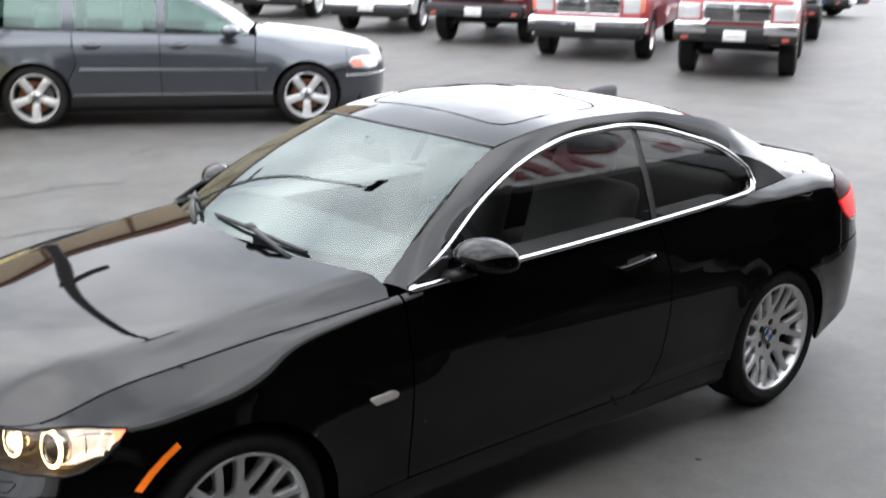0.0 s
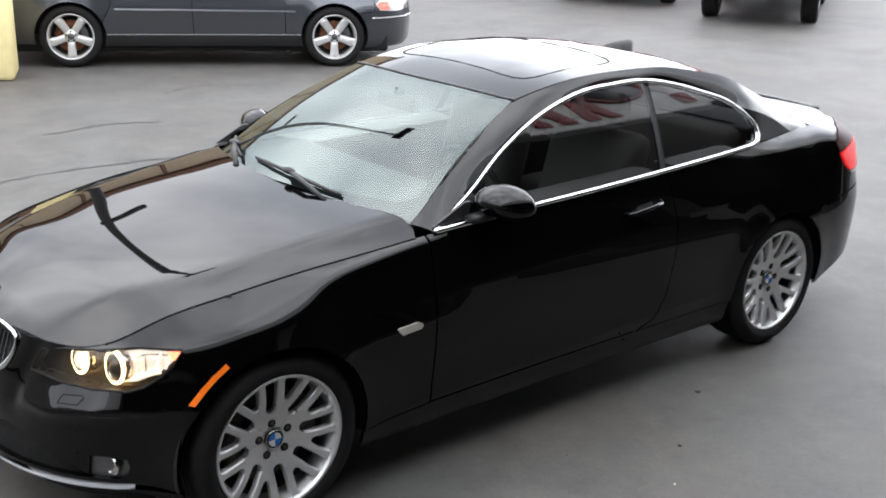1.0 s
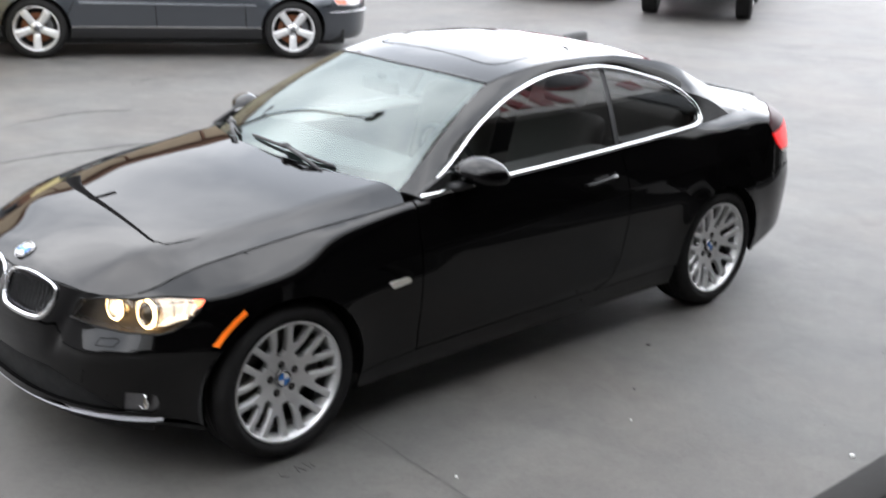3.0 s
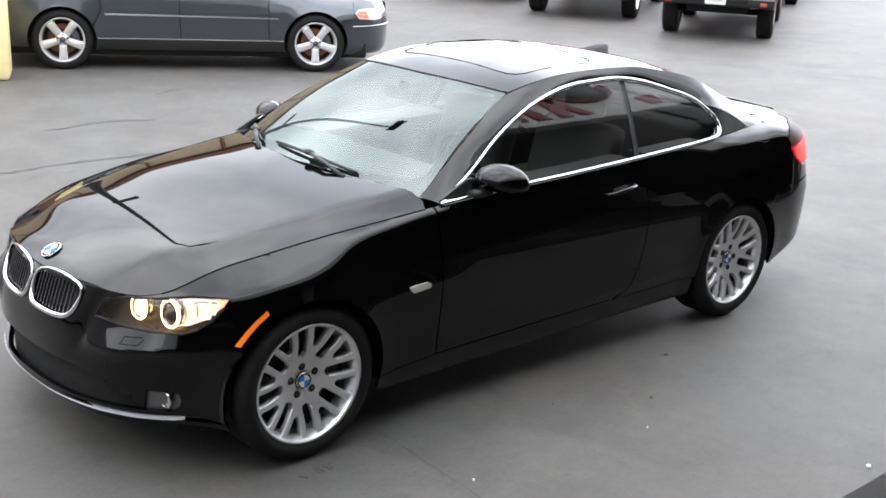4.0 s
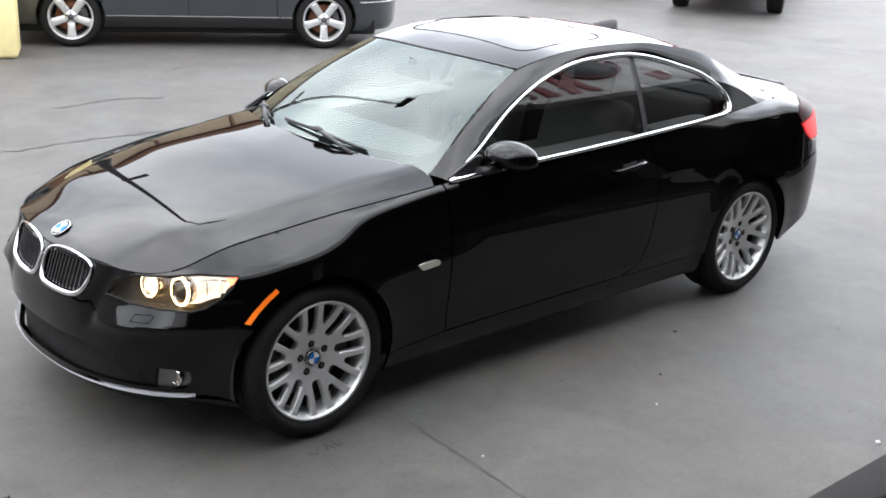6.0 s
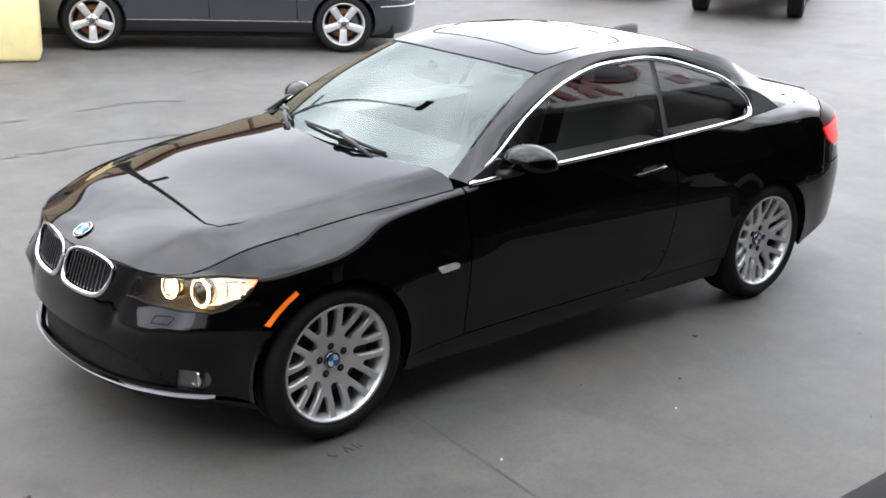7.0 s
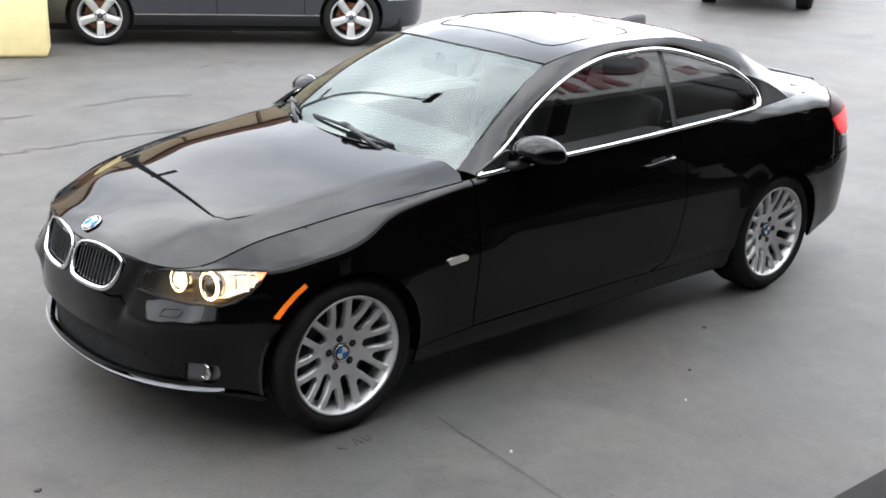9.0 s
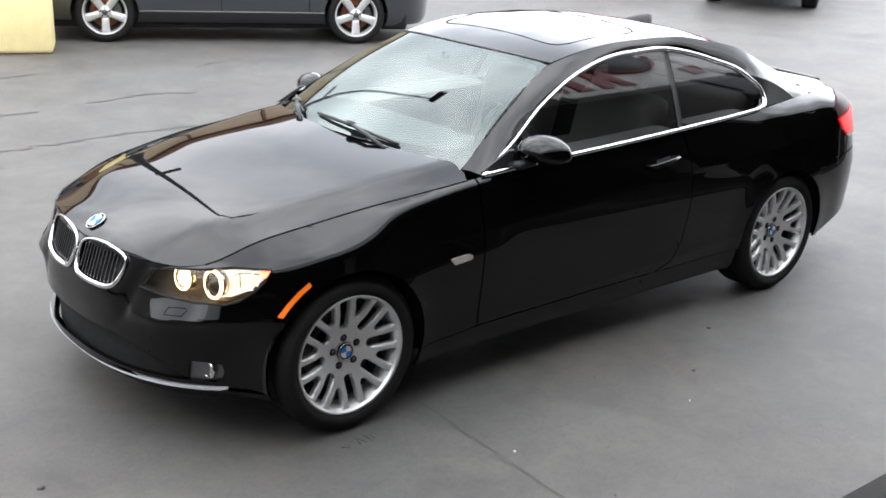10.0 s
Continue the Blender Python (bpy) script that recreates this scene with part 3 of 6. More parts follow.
def brake(parent, rad, y, caliper_at, hub_mat, disc_mat=STEEL):
    d = part("brake_disc", lathe([(0.06, y - 0.012), (rad, y - 0.012), (rad, y + 0.012), (0.06, y + 0.012)], 48, True), disc_mat, parent, "rusty brake disc")
    part("hub_bell", lathe([(0.0, y - 0.035), (0.075, y - 0.035), (0.082, y - 0.028), (0.085, y), (0.0, y)], 32), hub_mat, d)
    outl = [(rad * 0.62 * math.cos(a), rad * 0.62 * math.sin(a)) for a in np.linspace(-0.5, 0.5, 6)] + [(rad * 1.08 * math.cos(a), rad * 1.08 * math.sin(a)) for a in np.linspace(0.5, -0.5, 6)]
    part("caliper", moved(prism(outl, y - 0.045, y + 0.04, 0.006), pose(0, 0, 0, 0, -math.degrees(caliper_at), 0)), CALIPER, parent)
    return d


def y_spoke_wheel(parent, at, rad=0.320, rim=0.240, width=0.235, turn=0.0, caliper=2.6):
    """A multi-spoke alloy wheel with eight Y-shaped spokes; outboard is -y."""
    w = new("wheel")
    w.parent, w.matrix_basis = parent, at
    tyre(rad, rim, width, w)
    r = barrel(rim, width, w, ALLOY)
    lip, hub = -width * 0.5 * 0.78, -width * 0.5 * 0.50
    half = math.pi / 8
    edge = lambda q, off: (q * math.cos(half) + off * math.sin(half), q * math.sin(half) - off * math.cos(half))
    flank = [(0.040, 0.0), (0.098, 0.0), (0.099, 0.011), (0.104, 0.0185), (0.113, 0.0230), (0.218, 0.0275), (0.228, 0.024), (0.232, 0.012), (0.2325, 0.0), (rim, 0.0)]
    upper = [edge(q, o) for q, o in flank]
    outline = [(x, -z) for x, z in upper] + [(rim * math.cos(t), rim * math.sin(t)) for t in np.linspace(-half, half, 7)[1:-1]] + upper[::-1]
    gap = [(0.143, 0.0), (0.145, 0.009), (0.153, 0.0160), (0.212, 0.0370), (0.222, 0.0375), (0.228, 0.030), (0.231, 0.0)]
    gap = gap + [(x, -z) for x, z in gap[-2:0:-1]]
    face_y = spline([(0.0, hub), (0.06, hub - 0.001), (0.11, hub - 0.010), (0.17, lip + 0.004), (0.225, lip - 0.004), (0.25, lip - 0.006)])
    bm = wrap(sheet(outline, 0.012, [gap]), lambda x, z: Vector((x, face_y(math.hypot(x, z)), z)), None, 0)
    bmesh.ops.recalc_face_normals(bm, faces=bm.faces[:])
    bm.normal_update()
    if sum(f.normal.y for f in bm.faces) > 0:
        bmesh.ops.reverse_faces(bm, faces=bm.faces[:])
        bm.normal_update()
    rimes = [e for e in bm.edges if e.is_boundary]
    mid = {v: Vector((0, 0, 0)) for e in rimes for v in e.verts}
    for e in rimes:
        c = e.link_faces[0].calc_center_median()
        d = (e.verts[0].co + e.verts[1].co) / 2 - c
        for v in e.verts:
            mid[v] += Vector((d.x, 0, d.z)).normalized()
    r1, r2 = {}, {}
    for v, d in mid.items():
        d = d.normalized() if d.length > 0 else d
        r1[v] = bm.verts.new(v.co + d * 0.0040 + Vector((0, 0.006, 0)))
        r2[v] = bm.verts.new(v.co + d * 0.0052 + Vector((0, 0.026, 0)))
    for e in rimes:
        a, b = e.link_loops[0].vert, e.link_loops[0].link_loop_next.vert
        bm.faces.new((b, a, r1[a], r1[b]))
        bm.faces.new((r1[b], r1[a], r2[a], r2[b]))
    first = part("spoke", bm, ALLOY, r, "forked silver spoke")
    first.matrix_basis = pose(0, 0, 0, 0, -math.degrees(turn), 0)
    for i in range(1, 8):
        share("spoke", first.data, r, pose(0, 0, 0, 0, -math.degrees(turn) + 45 * i, 0), "forked silver spoke")
    for i in range(5):
        t = turn - 0.06 + i * math.tau / 5
        m = pose(0.060 * math.cos(t), 0, 0.060 * math.sin(t))
        b = part("bolt_hole", moved(lathe([(0.0, hub - 0.0035), (0.0145, hub - 0.0035), (0.0155, hub - 0.001), (0.0145, hub + 0.01), (0.0, hub + 0.01)], 16), m), DARK_GAP, r)
        part("bolt", moved(lathe([(0.0, hub - 0.0055), (0.006, hub - 0.0055), (0.008, hub - 0.003), (0.008, hub)], 6), m), STEEL, b)
    roundel(0.034, r, pose(0, hub - 0.004, 0))
    brake(w, 0.165, 0.0, caliper, STEEL)
    return w


def five_spoke_wheel(parent, at, rad=0.322, rim=0.236, width=0.235, turn=0.0):
    """A five-spoke alloy wheel with broad tapered spokes; outboard is -y."""
    w = new("wheel")
    w.parent, w.matrix_basis = parent, at
    tyre(rad, rim, width, w)
    r = barrel(rim, width, w, ALLOY_BRIGHT)
    lip, hub = -width * 0.5 * 0.80, -width * 0.5 * 0.62
    for i in range(5):
        a = turn - math.pi / 2 + i * math.tau / 5
        pol = lambda q: (q * math.cos(a), q * math.sin(a))
        part("spoke", bar2(pol(0.045), pol(rim - 0.006), 0.062, 0.078, hub, lip, 0.03), ALLOY_BRIGHT, r)
    part("hub", lathe([(0.0, hub - 0.012), (0.028, hub - 0.011), (0.034, hub - 0.004), (0.066, hub - 0.003), (0.072, hub + 0.005), (0.07, hub + 0.05), (0.0, hub + 0.05)], 40), ALLOY_BRIGHT, r)
    part("hub_cap", lathe([(0.0, hub - 0.016), (0.03, hub - 0.015), (0.034, hub - 0.008), (0.034, hub)], 24), CALIPER, r)
    for i in range(5):
        t = turn + math.pi / 2 + i * math.tau / 5
        m = pose(0.050 * math.cos(t), 0, 0.050 * math.sin(t))
        part("bolt", moved(lathe([(0.0, hub - 0.008), (0.010, hub - 0.007), (0.011, hub), (0.0, hub)], 10), m), DARK_GAP, r)
    brake(w, 0.165, 0.0, 0.3, STEEL, RUST)
    return w


# ---------------------------------------------------------------- the black coupe
coupe = thing("coupe", "glossy black two-door coupe with lit headlights on grey paving", "car")
HEART = (1.4, 0, 0.55)

hood_mid = spline([(-0.78, 0.60), (-0.72, 0.658), (-0.68, 0.696), (-0.625, 0.734), (-0.535, 0.772), (-0.4, 0.819), (0, 0.897), (0.3, 0.939), (0.5, 0.960), (0.75, 0.984)])
hood_drop = spline([(-0.8, 0.20), (-0.65, 0.160), (-0.48, 0.120), (-0.3, 0.076), (0.75, 0.03)])
# the crease that runs up the hood, and the shut line beside the fender
crease_y = spline([(-0.6, 0.38), (-0.425, 0.435), (-0.173, 0.53), (0.102, 0.585), (0.343, 0.62), (0.533, 0.645), (0.72, 0.66)])
crease_z = spline([(-0.6, 0.708), (-0.425, 0.789), (-0.173, 0.844), (0.102, 0.891), (0.343, 0.923), (0.533, 0.944), (0.72, 0.961)])
shut_y = spline([(-0.60, 0.55), (-0.458, 0.622), (-0.31, 0.665), (-0.10, 0.707), (0.126, 0.738), (0.375, 0.760), (0.558, 0.776), (0.72, 0.792)])
shut_z = spline([(-0.60, 0.66), (-0.458, 0.712), (-0.385, 0.746), (-0.31, 0.773), (-0.10, 0.817), (0.126, 0.852), (0.375, 0.877), (0.558, 0.892), (0.72, 0.906)])


def hood_z(x, y):
    y = abs(y)
    nose = hood_mid(x) - hood_drop(x) * (y / 0.75) ** 2.2
    yc, zc, ye, ze = crease_y(x), crease_z(x), shut_y(x), shut_z(x)
    top = hood_mid(x) - (hood_mid(x) - zc) * (y / yc) ** 2
    q = (y - yc) / (ye - yc)
    flank = zc - (zc - ze) * (1.25 * q - (0.25 * q * q if q > 0 else 0))
    soft = 0.0012
    body = -soft * math.log(math.exp(-(top - zc) / soft) + math.exp(-(flank - zc) / soft)) + zc if abs(top - flank) < 0.2 else min(top, flank)
    w = min(max((x + 0.63) / 0.28, 0), 1)
    w = w * w * (3 - 2 * w)
    return nose * (1 - w) + body * w


NOSE = -0.745
plan_x = lambda y: NOSE + 0.805 * (1 - (1 - (y / 0.882) ** 2.3) ** (1 / 2.3))
EDGE = [(plan_x(0.0), -0.682, 0.0), (plan_x(0.217), -0.671, 0.18), (plan_x(0.407), -0.635, 0.34), (plan_x(0.536), -0.604, 0.455), (plan_x(0.652), -0.540, 0.560), (plan_x(0.744), -0.456, 0.623), (-0.30, -0.30, shut_y(-0.30)), (-0.083, -0.083, shut_y(-0.083)),
        (0.161, 0.161, shut_y(0.161)), (0.413, 0.413, shut_y(0.413)), (0.635, 0.635, 0.788), (0.9, 0.9, 0.795), (1.5, 1.5, 0.785), (2.0, 2.0, 0.768), (2.6, 2.6, 0.735),
        (2.85, 2.85, 0.706), (3.05, 3.05, 0.682), (3.22, 3.21, 0.660), (3.38, 3.36, 0.635), (3.52, 3.47, 0.580), (3.66, 3.60, 0.47), (3.80, 3.70, 0.0)]
TOPS = [(x, hood_z(ex, ey)) for x, ex, ey in EDGE if x < 0.6] + [(0.66, 0.907), (0.9, 0.919), (1.5, 0.932), (2.0, 0.944), (2.6, 0.962), (2.85, 0.972), (3.05, 0.984), (3.22, 0.985), (3.38, 0.978), (3.52, 0.970), (3.66, 0.964), (3.80, 0.964)]


def coupe_crease(x, z, y):
    """Shoulder line, wheel-arch lips and the lower door line, in metres proud of the skin."""
    o = 0.0
    if x > 0.15:
        zc = 0.70 + 0.035 * (x - 0.4)
        fade = min(max((x - 0.15) / 0.5, 0), 1) * min(max((3.5 - x) / 0.9, 0), 1)
        o += 0.008 * fade * math.exp(-abs(z - zc) / 0.045)
    if x < -0.2:
        # shelf under the headlights and the groove beside the grilles
        zs = 0.497 + 0.11 * max(y - 0.5, 0)
        o += 0.038 * min(max((y - 0.37) / 0.14, 0), 1) * min(max((-0.22 - x) / 0.18, 0), 1) * (max(1 - (z - zs) / 0.085, 0) ** 1.1 if z > zs else math.exp((z - zs) / 0.03))
        o -= 0.012 * math.exp(-((y - 0.415 + (0.66 - z) * 0.35) / 0.030) ** 2) * min(max((z - 0.42) / 0.08, 0), 1)
    zl = 0.305 + 0.03 * (x - 0.5)
    if 0.3 < x < 2.5:
        o += 0.010 * min(max((x - 0.35) / 0.2, 0), 1) * min(max((2.5 - x) / 0.2, 0), 1) * math.exp(-abs(z - zl) / 0.03)
    for xa, r in ((0.0, 0.345), (2.76, 0.35)):
        d = math.hypot(x - xa, z - 0.318)
        if d < r + 0.14:
            o += (0.014 + (0.036 * min(max((-0.12 - x) / 0.2, 0), 1) if xa == 0 else 0)) * (1 - max(d - r, 0) / 0.14) ** 2
    return o


SK = Shell(NOSE, 3.79, 0.882, 0.805, 0.90, 2.3, EDGE, TOPS,
           [(NOSE, 0.45), (-0.5, 0.48), (-0.2, 0.56), (0.3, 0.60), (2.4, 0.62), (3.2, 0.62), (3.79, 0.58)],
           [(NOSE, 1.7), (-0.6, 1.7), (-0.3, 2.2), (0.1, 2.6), (0.7, 2.1), (2.0, 1.9), (2.7, 1.75), (3.1, 1.8), (3.4, 3.0), (3.6, 4.0), (3.79, 4.0)],
           coupe_crease, waist=0.012, sill=0.24, rear_power=3.2,
           roll=[(NOSE, 0.1, 0.9, 0), (-0.60, 0.1, 0.93, 0), (-0.48, 0.1, 0.93, 0.8), (-0.40, 0.08, 0.78, 1), (-0.30, 0.06, 0.67, 1), (-0.12, 0.06, 0.66, 1), (0.07, 0.06, 0.68, 1), (0.13, 0.12, 0.74, 1), (0.20, 0.34, 0.86, 1), (0.29, 0.50, 0.92, 1),
                 (0.42, 0.58, 0.945, 1), (0.62, 0.62, 0.955, 1), (0.85, 0.5, 0.9, 0), (2.60, 0.6, 0.9, 0), (2.85, 0.58, 0.90, 1), (3.10, 0.58, 0.88, 1), (3.28, 0.45, 0.88, 1), (3.45, 0.32, 0.88, 1), (3.79, 0.15, 0.9, 1)])
k = SK.k
ky = lambda y: float(np.interp(y, SK.y[:90], SK.s[:90]))


def skin(name, poly, holes=(), material=BLACK_PAINT, parent=coupe, label="", res=0.035, ry=None, off=0.0, flange=0.012, sides=(1, -1)):
    """One panel of the coupe's side skin, on both sides."""
    for sgn in sides:
        pl = poly if sgn > 0 else flip(poly)
        hs = list(holes) if sgn > 0 else [flip(h) for h in holes]
        bm = wrap(sheet(pl, res, hs, ry), SK.at, HEART, flange)
        if off:
            bm.normal_update()
            for v in bm.verts:
                v.co += v.normal * off
        ob = part(name, bm, material, parent, label)
    return ob


def topline(x0, x1, n, lift=0.0):
    return [(s, SK.top(s) + lift) for s in np.linspace(k(x0), k(x1), n)]


FRONT_ARCH, REAR_ARCH = arch(SK, 0.0, 0.318, 0.350), arch(SK, 2.76, 0.318, 0.343)
# headlight outline in run and height, from the inner tip round the top to the outer tip
LAMP = [(ky(0.503), 0.667), (ky(0.595), 0.687), (ky(0.698), 0.697), (k(-0.40), 0.708), (k(-0.303), 0.704), (k(-0.335), 0.666), (k(-0.37), 0.630), (k(-0.42), 0.596), (k(-0.46), 0.583), (ky(0.650), 0.582), (ky(0.555), 0.587), (ky(0.441), 0.598)]
KIDNEY = [(0.020, 0.668), (0.045, 0.690), (0.10, 0.705), (0.185, 0.712), (0.265, 0.706), (0.335, 0.690), (0.347, 0.662), (0.338, 0.618), (0.318, 0.585), (0.287, 0.566), (0.24, 0.559), (0.16, 0.557), (0.075, 0.559), (0.038, 0.567), (0.020, 0.595), (0.015, 0.640)]
KIDNEY = [(a0 + (a1 - a0) * u, b0 + (b1 - b0) * u) for (a0, b0), (a1, b1) in zip(KIDNEY, KIDNEY[1:] + KIDNEY[:1]) for u in (0.25, 0.75)]
KIDNEY_HOLE = [(a, min(b, SK.top(a) - 0.012)) for a, b in KIDNEY[::2]]
FOG = [(ky(0.619), 0.350), (ky(0.668), 0.350), (ky(0.708), 0.344), (ky(0.714), 0.318), (ky(0.708), 0.285), (ky(0.690), 0.268), (ky(0.611), 0.270)]
INTAKE = [(-0.66, 0.275), (-0.50, 0.345), (-0.34, 0.395), (0.34, 0.395), (0.50, 0.345), (0.66, 0.275), (0.66, 0.268), (0.3, 0.263), (-0.3, 0.263), (-0.66, 0.268)]
BUMPER_CUT = [LAMP[4], (k(-0.275), 0.60), (k(-0.22), 0.52)]

# front bumper with nose, in one moulding
half_low = [(k(-0.30), 0.232), (k(-0.42), 0.254), (k(-0.6), 0.256), (0.25, 0.250)]
low = [(-a, b) for a, b in half_low] + [(a, b) for a, b in reversed(half_low)]
S_IN = LAMP[0][0]
top_r = [(s, SK.top(s)) for s in np.linspace(0, S_IN, 11)]
right = top_r + [LAMP[0]] + [LAMP[i] for i in range(11, 3, -1)] + BUMPER_CUT[1:] + [(k(-0.22), 0.20)]
nose_poly = right + [(a, b) for a, b in reversed(half_low)] + [(-a, b) for a, b in half_low] + flip(right)[::-1]
clean = []
for p in nose_poly:
    if not clean or math.hypot(p[0] - clean[-1][0], p[1] - clean[-1][1]) > 1e-4:
        clean.append(p)
if math.hypot(clean[0][0] - clean[-1][0], clean[0][1] - clean[-1][1]) < 1e-4:
    clean.pop()
bumper = part("front_bumper", wrap(sheet(clean, 0.024, [KIDNEY_HOLE, flip(KIDNEY_HOLE), FOG, flip(FOG), INTAKE, FRONT_ARCH, flip(FRONT_ARCH)], 0.011), SK.at, HEART, 0.02), BLACK_PAINT, coupe)
# splitter lip under the bumper; its grey top face has the sky sheen painted in
lip_s = ky(0.722)


def lip_at(t, z, middle, side):
    """A point on the bumper skin pushed outwards, more so towards the sides."""
    w = abs(2 * t - 1)
    p = SK.at((2 * t - 1) * lip_s, z + 0.012 * w ** 2)
    out = Vector((p.x - 0.35, p.y, 0)).normalized()
    return p + out * (middle + (side - middle) * w ** 1.5) * min(1.0, (1.0 - w) / 0.05 + 0.25)


lip_face = loft(lambda t: lip_at(t, 0.244, -0.022, -0.010), lambda t: lip_at(t, 0.231, 0.002, 0.018), 60, 4, 0.001, (-0.7, 0, 0.7))
lip_under = loft(lambda t: lip_at(t, 0.231, 0.002, 0.018), lambda t: lip_at(t, 0.214, -0.03, -0.02), 60, 3, 0.003, (-0.7, 0, -0.3))
part("bumper_lip", lip_under, BLACK_PLASTIC, bumper, "black underside of the lip")
part("lip_edge", lip_face, LIP_SHEEN, bumper, "lower lip edge, satin grey in place of sky sheen")
for sg in (1, -1):
    part("hood_seam", tube([SK.at(sg * s, SK.top(s) - 0.003) for s in np.linspace(0.36, S_IN, 9)], 0.003, 6), DARK_GAP, bumper)
for sg in (1, -1):
    part("hood_seam", tube([SK.at(sg * s, SK.top(s) + 0.001) for s in np.linspace(k(-0.46), k(0.62), 50)], 0.0032, 6), DARK_GAP, bumper)
part("intake_back", wrap(sheet([(-0.72, 0.42), (0.72, 0.42), (0.72, 0.19), (-0.72, 0.19)], 0.06), lambda a, b: SK.at(a, max(b, 0.25)) + Vector((0.045, -0.02 * a, min(b - 0.25, 0))), HEART, 0), DARK_GAP, bumper)
for sg in (1, -1):
    pl = [(ky(0.556) * sg, 0.531), (ky(0.571) * sg, 0.555), (ky(0.624) * sg, 0.561), (ky(0.629) * sg, 0.555), (ky(0.612) * sg, 0.534)]
    part("washer_flap", tube([SK.at(a, b) for a, b in pl], 0.0025, 6, True), DARK_GAP, bumper)
    # recessed fog lamp
    f = part("fog_lamp_recess", wrap(sheet(FOG if sg > 0 else flip(FOG), 0.03), lambda a, b: SK.at(a, b) + Vector((0.014, 0.010 * sg, 0)), HEART, 0), FOG_GREY, bumper, "grey fog lamp recess")
    c = SK.at(sg * ky(0.668), 0.314)
    fm = Matrix.Translation(c + Vector((0.014, 0.006 * sg, 0))) @ pose(0, 0, 0, 0, 0, -84 if sg > 0 else -96)
    part("fog_lamp_rim", moved(lathe([(0.034, -0.004), (0.030, -0.008), (0.027, 0.0), (0.034, 0.008)], 24, True), fm), CHROME, f)
    part("fog_lamp_lens", moved(lathe([(0.0, 0.002), (0.02, 0.003), (0.028, 0.004)], 24), fm), LAMP_CHROME, f)
    # kidney grille: chrome surround, dark back, upright slats
    kp = KIDNEY if sg > 0 else flip(KIDNEY)
    kid = lambda a, b: Vector((SK.at(a, 0.56).x + 0.34 * (b - 0.56) - 0.004, SK.at(a, 0.56).y, b))
    g = part("kidney_grille", tube([kid(a, b) for a, b in kp], lambda u: float(np.interp(kp[int(round(u * (len(kp) - 1)))][1], (0.57, 0.67), (0.0110, 0.0055))), 10, True, up=(1, 0, 0)), CHROME, coupe, "chrome-rimmed kidney grille with black upright slats")
    part("grille_back", wrap(sheet([(a * 1.0, b) for a, b in kp], 0.05), lambda a, b: kid(a, b) + Vector((0.05, 0, 0)), HEART, 0), DARK_GAP, g)
    for i in range(13):
        a = sg * (0.040 + i * 0.0242)
        ins = [z for z in np.linspace(0.54, 0.72, 60) if inside((a, z), kp)]
        if len(ins) > 4:
            part("slat", tube([kid(a, z) + Vector((0.012, 0, 0)) for z in np.linspace(ins[0], ins[-1], 8)], 0.0042, 6, up=(0, 1, 0)), DARK_CHROME, g)

